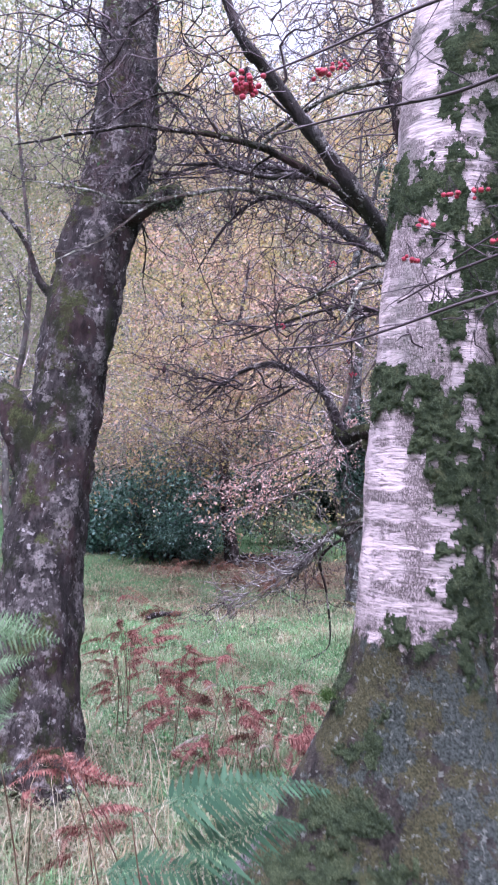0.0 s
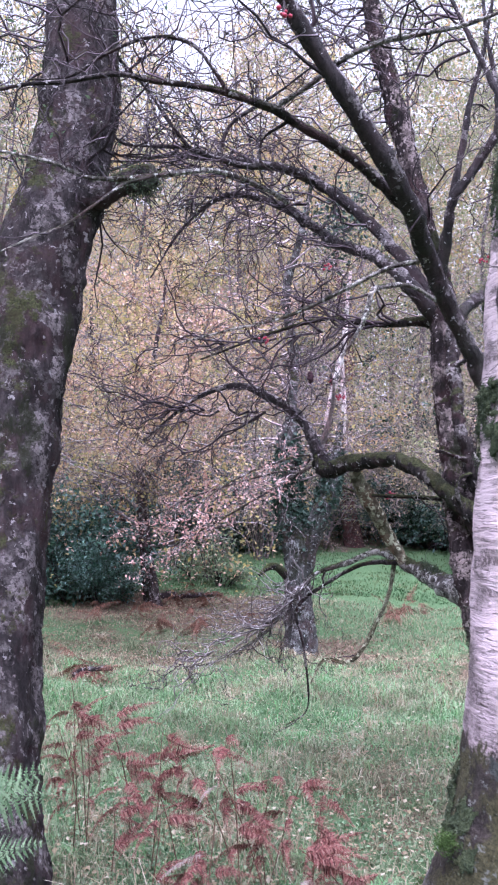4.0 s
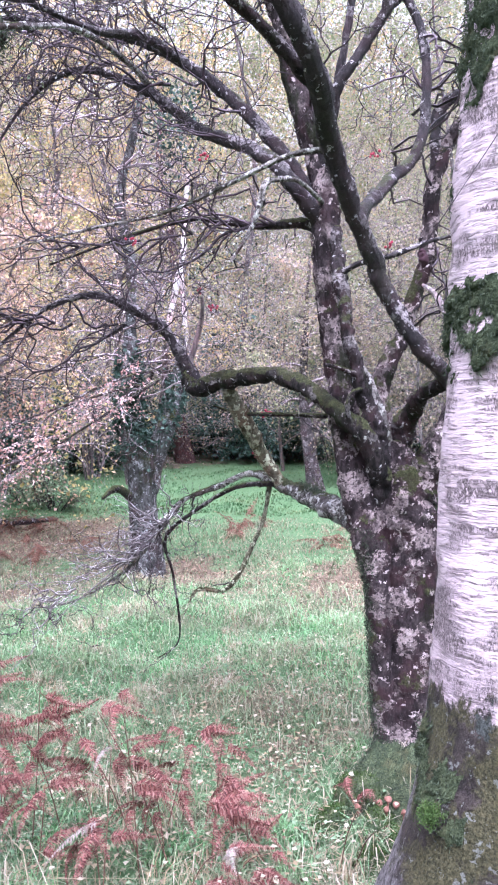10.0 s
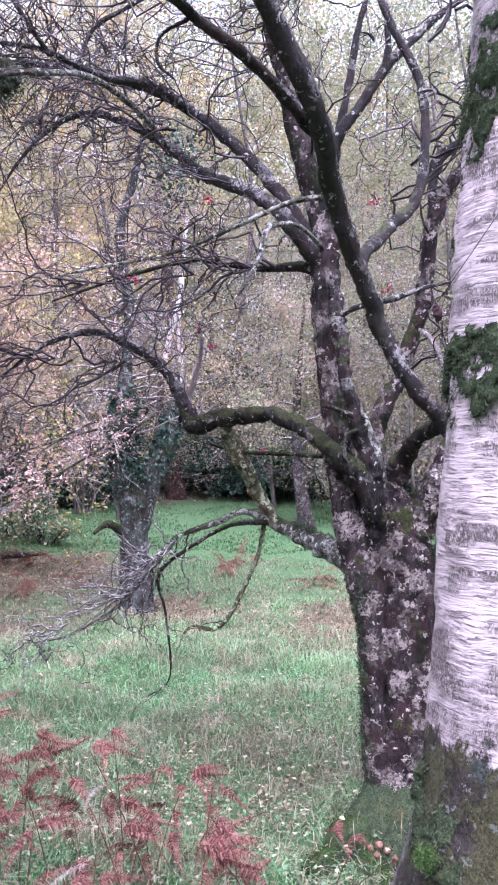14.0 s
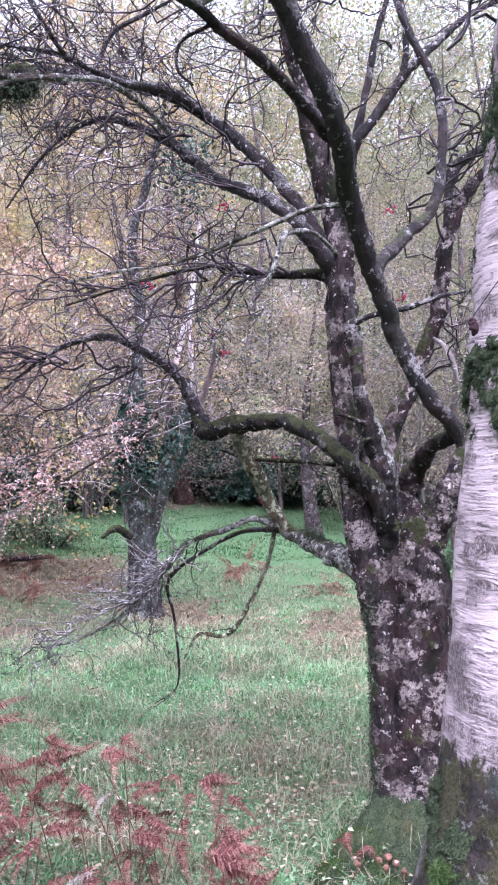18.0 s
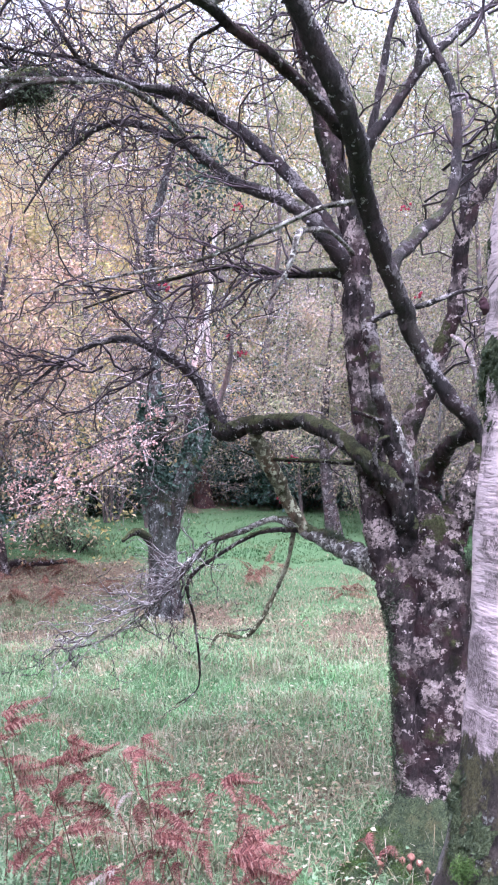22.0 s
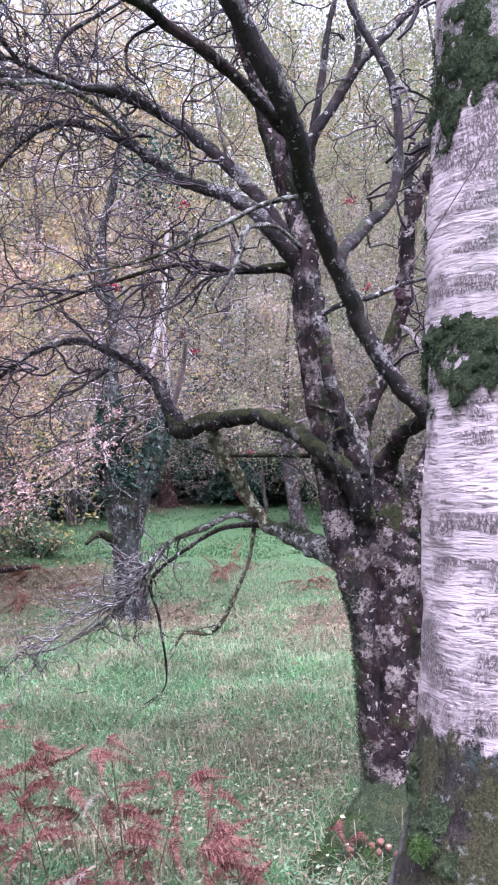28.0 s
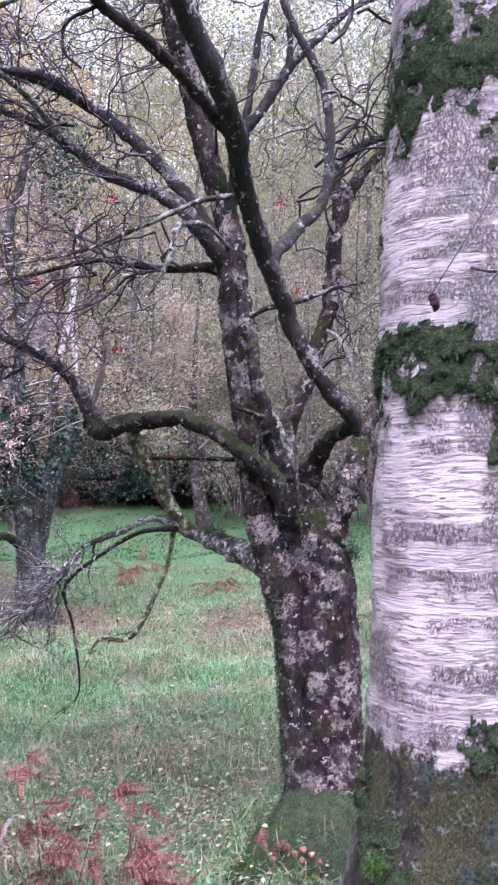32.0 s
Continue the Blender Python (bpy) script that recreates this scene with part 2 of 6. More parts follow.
GRASS = leafy("meadow_grass", [(0.075, 0.19, 0.07), (0.145, 0.33, 0.13), (0.195, 0.40, 0.185), (0.26, 0.46, 0.24), (0.37, 0.49, 0.31)], 0.6, 0.45, (0.26, 0.27, 0.17))
LAWN = leafy("short_lawn_grass", [(0.036, 0.092, 0.036), (0.060, 0.145, 0.060), (0.088, 0.185, 0.082), (0.13, 0.225, 0.115)], 0.5, 0.4, (0.17, 0.20, 0.10))
DULL_GRASS = leafy("dull_autumn_grass", [(0.12, 0.14, 0.085), (0.21, 0.22, 0.145), (0.32, 0.30, 0.21), (0.35, 0.26, 0.20), (0.19, 0.28, 0.155)], 0.6, 0.3)
TURF = leafy("low_turf", [(0.055, 0.115, 0.05), (0.115, 0.21, 0.10), (0.19, 0.315, 0.165), (0.33, 0.43, 0.27)], 0.62, 0.4, (0.22, 0.20, 0.14))
HERB = leafy("herb_leaves", [(0.07, 0.14, 0.07), (0.13, 0.23, 0.125), (0.21, 0.33, 0.195), (0.29, 0.39, 0.25), (0.22, 0.17, 0.115)], 0.6, 0.3, (0.16, 0.14, 0.09))
STRAW = leafy("dry_grass", [(0.30, 0.24, 0.15), (0.42, 0.36, 0.26), (0.5, 0.45, 0.36)])
RUST = leafy("rusty_bracken_frond", [(0.085, 0.030, 0.028), (0.17, 0.056, 0.052), (0.26, 0.100, 0.088), (0.35, 0.20, 0.17)])
DEAD_FROND = leafy("brown_dead_bracken", [(0.09, 0.045, 0.033), (0.17, 0.085, 0.062), (0.24, 0.13, 0.095)], 0.8)
PALE_FROND = leafy("bleached_bracken_frond", [(0.20, 0.16, 0.14), (0.34, 0.29, 0.265), (0.42, 0.37, 0.34)])
FERN_GREEN = leafy("green_bracken_frond", [(0.065, 0.12, 0.06), (0.115, 0.19, 0.10), (0.18, 0.26, 0.155)], 0.85)
FERN_WET = leafy("blue_green_bracken_frond", [(0.022, 0.058, 0.032), (0.038, 0.085, 0.047), (0.060, 0.118, 0.070)], 0.85)
LITTER = leafy("fallen_leaves", [(0.10, 0.070, 0.050), (0.18, 0.120, 0.085), (0.25, 0.180, 0.130), (0.14, 0.095, 0.068), (0.34, 0.28, 0.19)], 0.8, 0.1)
COPPER = leafy("coppery_leaves", [(0.25, 0.14, 0.11), (0.48, 0.29, 0.21), (0.62, 0.43, 0.33), (0.56, 0.43, 0.20), (0.46, 0.27, 0.23), (0.68, 0.51, 0.45)], 0.3, 0.45, None, [(0.34, 0.30, 0.11), (0.50, 0.42, 0.16), (0.30, 0.32, 0.14), (0.58, 0.46, 0.22)])
PINKISH = leafy("pinkish_leaves", [(0.40, 0.21, 0.19), (0.58, 0.40, 0.36), (0.68, 0.52, 0.48), (0.48, 0.27, 0.25)], 0.55, 0.4)
AUTUMN = leafy("autumn_leaves", [(0.46, 0.28, 0.12), (0.48, 0.40, 0.15), (0.34, 0.27, 0.22), (0.46, 0.26, 0.18), (0.44, 0.45, 0.15), (0.68, 0.47, 0.20)], 0.5, 0.5, None, [(0.40, 0.30, 0.27), (0.30, 0.30, 0.17), (0.50, 0.39, 0.33), (0.36, 0.38, 0.18)])
MAUVE = leafy("withered_leaves", [(0.29, 0.23, 0.20), (0.41, 0.33, 0.29), (0.51, 0.43, 0.39), (0.42, 0.38, 0.22), (0.50, 0.34, 0.23)], 0.5, 0.5, None, [(0.20, 0.24, 0.12), (0.33, 0.35, 0.18), (0.27, 0.25, 0.18), (0.43, 0.40, 0.25), (0.24, 0.29, 0.17)])
OLIVE = leafy("olive_leaves", [(0.15, 0.18, 0.09), (0.23, 0.27, 0.14), (0.34, 0.34, 0.19), (0.31, 0.27, 0.23)], 0.5, 0.5)
EVERGREEN = leafy("evergreen_leaves", [(0.014, 0.034, 0.022), (0.028, 0.064, 0.042), (0.048, 0.098, 0.076), (0.10, 0.165, 0.150)], 0.30, 0.15)
HOLLY = leafy("holly_leaves", [(0.022, 0.060, 0.040), (0.045, 0.105, 0.075), (0.080, 0.160, 0.125), (0.16, 0.25, 0.235)], 0.32, 0.15)
IVY = leafy("ivy_leaves", [(0.02, 0.046, 0.032), (0.036, 0.07, 0.052), (0.07, 0.11, 0.09)], 0.6, 0.15)
MOSS = leafy("tree_moss", [(0.035, 0.049, 0.034), (0.060, 0.080, 0.051), (0.096, 0.120, 0.076)], 1.0, 0.25)
FRESH_MOSS = leafy("fresh_moss", [(0.032, 0.062, 0.016), (0.054, 0.100, 0.026), (0.085, 0.138, 0.040)], 0.9, 0.3)
BERRY, _nt, _b = material("red_berry", 0.3)
_b.inputs["Base Color"].default_value = (0.36, 0.045, 0.075, 1)


MAROON, _nt, _b = material("withered_berry", 0.95)
_b.inputs["Base Color"].default_value = (0.030, 0.013, 0.018, 1)


def birch_bark():
    """Pinkish-white papery bark peeling in level bands, belts and columns of crackled grey between, and black corky bark with lichen and moss at the foot."""
    m, nt, b = material("birch_bark", 0.7)
    b.inputs["Specular IOR Level"].default_value = 0.25
    v = coords(nt)
    warp = nt.nodes.new("ShaderNodeVectorMath")
    warp.operation = "MULTIPLY_ADD"
    wob = nt.nodes.new("ShaderNodeTexNoise")
    wob.inputs["Scale"].default_value = 7.0
    wob.inputs["Detail"].default_value = 5.0
    nt.links.new(v, wob.inputs["Vector"])
    nt.links.new(wob.outputs["Color"], warp.inputs[0])
    warp.inputs[1].default_value = (0.05, 0.05, 0.020)
    nt.links.new(v, warp.inputs[2])

    def bent(sx, sy, sz):
        q = nt.nodes.new("ShaderNodeVectorMath")
        q.operation = "MULTIPLY"
        nt.links.new(warp.outputs[0], q.inputs[0])
        q.inputs[1].default_value = (sx, sy, sz)
        return q.outputs[0]

    fine = noise_of(nt, bent(14, 14, 170), 1.0, 5.0, 0.65)
    band = noise_of(nt, bent(2.6, 2.6, 19), 1.0, 6.0, 0.62)
    white = mix(nt, ramp(nt, fine, [(0.36, (0,)), (0.47, (1,))]), (0.32, 0.255, 0.275), (0.58, 0.47, 0.505))
    white = mix(nt, ramp(nt, noise_of(nt, v, 6.0, 4.0, 0.6), [(0.45, (0,)), (0.68, (0.45,))]), white, (0.40, 0.35, 0.375))
    scab = mix(nt, ramp(nt, noise_of(nt, bent(60, 60, 60), 1.0, 4.0, 0.7), [(0.36, (0,)), (0.62, (1,))]), (0.17, 0.135, 0.138), (0.42, 0.345, 0.36))
    column = noise_of(nt, coords(nt, (8, 8, 1.5)), 1.0, 4.0, 0.6)
    crackled = ramp(nt, math_of(nt, "ADD", math_of(nt, "MULTIPLY", band, 0.62), math_of(nt, "MULTIPLY", column, 0.42)), [(0.500, (0,)), (0.545, (1,))])
    net = voronoi(nt, ragged(nt, bent(170, 170, 60), 2.0, 1.3), 1.0, "DISTANCE_TO_EDGE", "Distance")
    crack = ramp(nt, net, [(0.05, (1,)), (0.16, (0,))])
    gash = ramp(nt, noise_of(nt, bent(15, 15, 120), 1.0, 4.0, 0.6), [(0.585, (0,)), (0.625, (1,))])
    curl = ramp(nt, math_of(nt, "ABSOLUTE", math_of(nt, "SUBTRACT", band, 0.455)), [(0.004, (0.85,)), (0.016, (0,))])
    skin = mix(nt, math_of(nt, "MULTIPLY", crackled, 0.5), white, scab)
    gap = math_of(nt, "MAXIMUM", math_of(nt, "MULTIPLY", crack, math_of(nt, "MULTIPLY", crackled, 0.75)), math_of(nt, "MAXIMUM", math_of(nt, "MULTIPLY", gash, 0.6), math_of(nt, "MULTIPLY", curl, 0.45)))
    skin = mix(nt, gap, skin, (0.062, 0.046, 0.047))
    sep = nt.nodes.new("ShaderNodeSeparateXYZ")
    nt.links.new(v, sep.inputs[0])
    high = math_of(nt, "MULTIPLY", math_of(nt, "SUBTRACT", sep.outputs["Z"], 1.75), 0.11)
    film = ramp(nt, math_of(nt, "ADD", noise_of(nt, coords(nt, (4, 4, 2.5)), 1.0, 6.0, 0.65), high), [(0.54, (0,)), (0.70, (0.55,))])
    skin = mix(nt, film, skin, (0.16, 0.17, 0.15))
    lump = noise_of(nt, coords(nt, (30, 30, 18)), 1.0, 7.0, 0.75)
    torn = ragged(nt, v, 0.05)
    cork = mix(nt, ramp(nt, lump, [(0.38, (0,)), (0.62, (1,))]), (0.010, 0.008, 0.008), (0.075, 0.058, 0.055))
    cork = mix(nt, ramp(nt, noise_of(nt, torn, 8.0, 7.0, 0.7), [(0.44, (0,)), (0.51, (1,))]), cork, mix(nt, ramp(nt, noise_of(nt, v, 170.0, 4.0, 0.75), [(0.36, (0,)), (0.62, (1,))]), (0.026, 0.026, 0.012), (0.115, 0.108, 0.054)))
    grey = mix(nt, ramp(nt, noise_of(nt, v, 130.0, 4.0, 0.7), [(0.38, (0,)), (0.60, (1,))]), (0.020, 0.025, 0.023), (0.095, 0.110, 0.102))
    east = math_of(nt, "MULTIPLY", math_of(nt, "SUBTRACT", sep.outputs["X"], 0.54), 0.38)
    cork = mix(nt, ramp(nt, math_of(nt, "ADD", noise_of(nt, torn, 11.0, 5.0, 0.7), east), [(0.545, (0,)), (0.575, (1,))]), cork, grey)
    cork = mix(nt, ramp(nt, noise_of(nt, torn, 52.0, 3.0, 0.6), [(0.63, (0,)), (0.65, (1,))]), cork, (0.20, 0.21, 0.195))
    side = math_of(nt, "ADD", math_of(nt, "MULTIPLY", sep.outputs["X"], -1.0), math_of(nt, "ADD", math_of(nt, "MULTIPLY", sep.outputs["Y"], 0.9), math_of(nt, "MULTIPLY", noise_of(nt, v, 12.0, 5.0, 0.7), 0.22)))
    crusty = ramp(nt, math_of(nt, "SUBTRACT", side, 0.7), [(0.49, (0,)), (0.53, (0.8,))])
    cork = mix(nt, crusty, cork, mix(nt, ramp(nt, noise_of(nt, v, 75.0, 5.0, 0.75), [(0.38, (0,)), (0.58, (1,))]), (0.050, 0.045, 0.048), (0.32, 0.295, 0.315)))
    edge = math_of(nt, "ADD", sep.outputs["Z"], math_of(nt, "MULTIPLY", noise_of(nt, coords(nt, (11, 11, 7)), 1.0, 7.0, 0.75), 0.32))
    root = ramp(nt, math_of(nt, "MULTIPLY", edge, 0.5), [(0.560, (1,)), (0.568, (0,))])
    nt.links.new(mix(nt, root, skin, cork), b.inputs["Base Color"])
    sheet = math_of(nt, "SUBTRACT", math_of(nt, "ADD", math_of(nt, "MULTIPLY", fine, 0.35), math_of(nt, "MULTIPLY", band, 0.6)), math_of(nt, "MULTIPLY", gap, 0.45))
    rough = math_of(nt, "ADD", math_of(nt, "MULTIPLY", lump, 1.6), math_of(nt, "MULTIPLY", noise_of(nt, v, 90.0, 6.0, 0.8), 0.8))
    bump(nt, b, mix(nt, root, sheet, rough), 1.0, 0.022)
    return m


def moss_skin(name="moss_cushion", lift=1.0):
    m, nt, b = material(name, 1.0)
    b.inputs["Specular IOR Level"].default_value = 0.05
    v = coords(nt)
    col = mix(nt, ramp(nt, noise_of(nt, v, 200.0, 5.0, 0.75), [(0.36, (0,)), (0.64, (1,))]), (0.026 * lift, 0.036 * lift, 0.018 * lift), (0.100 * lift, 0.125 * lift, 0.070 * lift))
    col = mix(nt, ramp(nt, noise_of(nt, v, 22.0, 5.0, 0.7), [(0.44, (0,)), (0.62, (0.8,))]), col, (0.030 * lift, 0.044 * lift, 0.026 * lift))
    col = mix(nt, ramp(nt, noise_of(nt, v, 9.0, 6.0, 0.7), [(0.56, (0,)), (0.70, (0.7,))]), col, (0.15, 0.14, 0.075))
    nt.links.new(col, b.inputs["Base Color"])
    bump(nt, b, math_of(nt, "ADD", noise_of(nt, v, 240.0, 5.0, 0.8), noise_of(nt, v, 60.0, 5.0, 0.7)), 1.0, 0.012)
    return m


MOSS_SKIN = moss_skin("moss_cushion", 1.15)
MOSS_TURF = moss_skin("moss_turf", 1.7)
BIRCH = birch_bark()


def soil():
    m, nt, b = material("woodland_soil", 0.95)
    v = coords(nt)
    green = mix(nt, noise_of(nt, v, 14.0), (0.036, 0.078, 0.032), (0.10, 0.175, 0.08))
    brown = mix(nt, noise_of(nt, v, 18.0), (0.062, 0.046, 0.032), (0.17, 0.128, 0.088))
    bare = nt.nodes.new("ShaderNodeAttribute")
    bare.attribute_name = "bare"
    patchy = math_of(nt, "ADD", bare.outputs["Fac"], math_of(nt, "MULTIPLY", math_of(nt, "SUBTRACT", noise_of(nt, v, 2.2, 6.0, 0.7), 0.5), 1.6))
    col = mix(nt, ramp(nt, patchy, [(0.30, (0,)), (0.52, (1,))]), green, brown)
    nt.links.new(col, b.inputs["Base Color"])
    bump(nt, b, noise_of(nt, v, 25.0, 8.0), 0.8, 0.03)
    return m


SOIL = soil()


# ---------- building helpers ----------
RNG = np.random.default_rng(7)


def mesh_object(name, verts, faces, mat, parent=None, label="", smooth=True):
    me = bpy.data.meshes.new(name)
    me.from_pydata(verts if isinstance(verts, list) else verts.tolist(), [], faces if isinstance(faces, list) else faces.tolist())
    if smooth:
        me.polygons.foreach_set("use_smooth", np.ones(len(me.polygons), dtype=bool))
    me.materials.append(mat)
    me.update()
    ob = new(name, me)
    if parent is not None:
        ob.parent = parent
        ob.matrix_parent_inverse = parent.matrix_world.inverted()
    if label:
        tagged(ob, label)
    return ob


def thing(name, place, label, category, group="", kind=""):
    e = new(name)
    e.empty_display_size = 0.1
    e.matrix_world = Matrix.Translation(place)
    bpy.context.view_layer.update()
    return tagged(e, label, category, group, kind)


def spline(points, n):
    """A smooth run of n places through a few control points of x, y, z, radius."""
    p = np.array(points, float)
    p = np.vstack([2 * p[0] - p[1], p, 2 * p[-1] - p[-2]])
    s = np.linspace(0, len(p) - 3 - 1e-6, n)
    i = s.astype(int)
    t = (s - i)[:, None]
    a, b, c, d = p[i], p[i + 1], p[i + 2], p[i + 3]
    return 0.5 * (2 * b + (c - a) * t + (2 * a - 5 * b + 4 * c - d) * t**2 + (3 * b - a - 3 * c + d) * t**3)


def rings(path, sides):
    """Rings of points round paths (N, n, 4): arrays (N, n, sides, 3)."""
    xyz, rad = path[..., :3], path[..., 3]
    tan = np.gradient(xyz, axis=-2)
    tan /= np.linalg.norm(tan, axis=-1, keepdims=True) + 1e-9
    ref = np.where(np.abs(tan[..., :1, 2:3]) > 0.8, np.array([1.0, 0.0, 0.0]), np.array([0.0, 0.0, 1.0]))
    u = np.cross(tan, ref)
    u /= np.linalg.norm(u, axis=-1, keepdims=True) + 1e-9
    v = np.cross(tan, u)
    a = np.linspace(0, 2 * np.pi, sides, endpoint=False)
    return xyz[..., None, :] + rad[..., None, None] * (np.cos(a)[:, None] * u[..., None, :] + np.sin(a)[:, None] * v[..., None, :])


def tube_faces(count, n, sides):
    k = np.arange(count)[:, None, None] * n * sides
    i = np.arange(n - 1)[None, :, None] * sides
    j = np.arange(sides)[None, None, :]
    j2 = (j + 1) % sides
    return np.stack([k + i + j, k + i + j2, k + i + sides + j2, k + i + sides + j], -1).reshape(-1, 4)


def wood(name, points, mat, parent, sides=14, n=40, lump=0.12, lump_scale=9.0, label="", flare=None, flute=0.0):
    """A trunk or limb: a tapering tube with knots, hollows and a closed tip."""
    path = spline(points, n)
    r = rings(path[None], sides)[0]
    centre = path[:, None, :3]
    out = r - centre
    k = np.array([[noise.noise(Vector(q) * lump_scale) + 0.6 * noise.noise(Vector(q) * lump_scale * 2.7) + 0.45 * noise.noise(Vector(q) * lump_scale * 6.5) for q in ring] for ring in r])
    r = centre + out * (1 + lump * k[..., None])
    if flute:
        a = np.linspace(0, 2 * np.pi, sides, endpoint=False)
        turn = 1.4 * path[:, 2:3]
        r = centre + (r - centre) * (1 + flute * (np.cos(3 * a + turn) + 0.6 * np.cos(5 * a - 2 * turn + 1)))[..., None]
    if flare:
        r = flare(r, centre)
    verts = r.reshape(-1, 3)
    faces = tube_faces(1, n, sides).tolist()
    faces.append(list(range(sides))[::-1])
    faces.append(list(range((n - 1) * sides, n * sides)))
    return mesh_object(name, verts, faces, mat, parent, label)


class Twigs:
    """Gathers many thin tapering shoots, built as one mesh."""

    def __init__(self, seed, n=8):
        self.n = n
        self.rng = np.random.default_rng(seed)
        self.paths = []
        self.tips = []

    def shoot(self, p, d, length, r, wander=0.25, droop=0.0, lift=0.0):
        n = self.n
        wander, droop, lift = wander * 7 / (n - 1), droop * 7 / (n - 1), lift * 7 / (n - 1)
        q = np.empty((n, 4))
        step = length / (n - 1)
        d = d / (np.linalg.norm(d) + 1e-9)
        wob = self.rng.normal(0, wander * 1.25, (n, 3))
        aim = d.copy()
        for i in range(n):
            q[i, :3] = p
            q[i, 3] = r * (1 - 0.82 * i / (n - 1))
            p = p + d * step
            d = d + wob[i] + 0.3 * (aim - d)
            aim = aim + 0.35 * wob[i]
            d[2] += lift - droop
            aim[2] += lift - droop
            d = d / np.linalg.norm(d)
        self.paths.append(q)
        return q

    def grow(self, p, d, length, r, level, kids=5, wander=0.25, droop=0.0, lift=0.0, spread=0.9, shrink=0.6):
        q = self.shoot(p, d, length, r, wander, droop, lift)
        if level == 0:
            self.tips.append(q[-1, :3])
            return
        for _ in range(kids):
            s = self.rng.uniform(0.2, 1.0) * (self.n - 1.01)
            i = int(s)
            at = q[i] + (q[i + 1] - q[i]) * (s - i)
            ahead = q[min(i + 1, self.n - 1), :3] - q[i, :3]
            ahead = ahead / (np.linalg.norm(ahead) + 1e-9)
            turn = self.rng.normal(0, spread, 3)
            self.grow(at[:3], ahead + turn, length * shrink * self.rng.uniform(0.6, 1.25), max(at[3] * 0.76, 0.0022), level - 1, kids, wander, droop, lift, spread, shrink)

    def build(self, name, mat, parent, sides=3, label=""):
        p = np.array(self.paths)
        verts = rings(p, sides).reshape(-1, 3)
        ob = mesh_object(name, verts, tube_faces(len(p), p.shape[1], sides), mat, parent, label)
        return tagged(ob, kind="stuff")


def leaf_mesh(name, places, size, mat, parent=None, rng=RNG, flat=0.0, label="", aspect=0.55, hang=0.0):
    """Many small pointed leaves, each folded along its rib."""
    n = len(places)
    size = size * rng.uniform(0.6, 1.35, (n, 1))
    d = rng.normal(0, 1, (n, 3))
    d[:, 2] = d[:, 2] * (1 - flat) - hang
    d /= np.linalg.norm(d, axis=1, keepdims=True)
    up = rng.normal(0, 1, (n, 3)) * (1 - flat * 0.8)
    up[:, 2] += 0.6 + 2.5 * flat
    s = np.cross(d, up)
    s /= np.linalg.norm(s, axis=1, keepdims=True) + 1e-9
    k = np.cross(s, d)
    half = size * aspect * 0.5
    v = np.stack([places, places + d * size * 0.45 + s * half + k * half * 0.35, places + d * size, places + d * size * 0.45 - s * half + k * half * 0.35], 1)
    i = np.arange(n)[:, None] * 4
    f = np.concatenate([i + [0, 1, 2], i + [0, 2, 3]])
    ob = mesh_object(name, v.reshape(-1, 3), f, mat, parent, label, smooth=False)
    return tagged(ob, kind="stuff")


def height(x, y):
    """The lie of the land."""
    x, y = np.asarray(x, float), np.asarray(y, float)
    base = np.interp(y, [-40, 3.6, 6.0, 8.5, 11.5, 20, 32, 60, 400], [0, 0, -0.08, -0.12, 0.02, 0.42, 0.9, 2.0, 6.0])
    h = 0.03 * np.sin(3.3 * x + 1.9 * np.sin(1.1 * y)) * np.sin(3.9 * y + 1.3 * np.sin(2.1 * x)) * np.clip(1.6 - 0.1 * np.abs(y - 4), 0, 1) + 0.035 * np.sin(1.7 * x + 0.6) * np.cos(1.3 * y) + 0.02 * np.sin(4.1 * x - 2.3 * y) + 0.012 * np.sin(9.0 * x + 7 * y) * np.cos(8.1 * y - 3 * x)
    mound = 0.22 * np.exp(-((x - 0.62) ** 2 + (y - 1.62) ** 2) / 0.16) + 0.08 * np.exp(-((x - 0.68) ** 2 + (y - 3.45) ** 2) / 0.12) + 0.15 * np.exp(-((x + 0.98) ** 2 + (y - 2.04) ** 2) / 0.3)
    return base + h + mound


# ---------- ground ----------
def brown_zone(x, y):
    """How bare the ground is at a place, from 0 to 1: an earthy band under the trees across the clearing."""
    band = np.exp(-(np.abs(y - 10.7 + 0.10 * x) / 1.5) ** 4) * np.clip(1.7 - np.abs(x + 3.0) / 1.3, 0, 1)
    band1 = 1.0 * np.exp(-((y - 8.7) / 0.6) ** 2 - ((x + 0.8) / 0.75) ** 2)
    band2 = 0.95 * np.exp(-((y - 8.0) / 1.2) ** 2 - ((x - 1.2) / 0.85) ** 2)
    band3 = 0.60 * np.exp(-((y - 8.2) / 1.3) ** 2 - ((x + 2.6) / 1.8) ** 2) + 0.42 * np.exp(-((y - 4.1) / 0.9) ** 2 - ((x - 0.25) / 0.6) ** 2)
    edge = 0.75 * np.exp(-(np.abs(y - 23.5) / 4.0) ** 4)
    ripple = 0.5 + 0.5 * np.sin(2.1 * x + 1.3 * np.sin(1.7 * y)) * np.sin(1.9 * y + 1.1 * np.sin(1.3 * x))
    broken = 0.5 + 0.5 * np.sin(5.3 * x + 2.1 * np.sin(2.9 * y)) * np.sin(4.3 * y + 1.7 * np.sin(3.7 * x + 1))
    return np.clip(np.clip(band + band1 + band2 + band3 + edge, 0, 1) * (0.50 + 0.45 * ripple + 0.35 * broken), 0, 1)


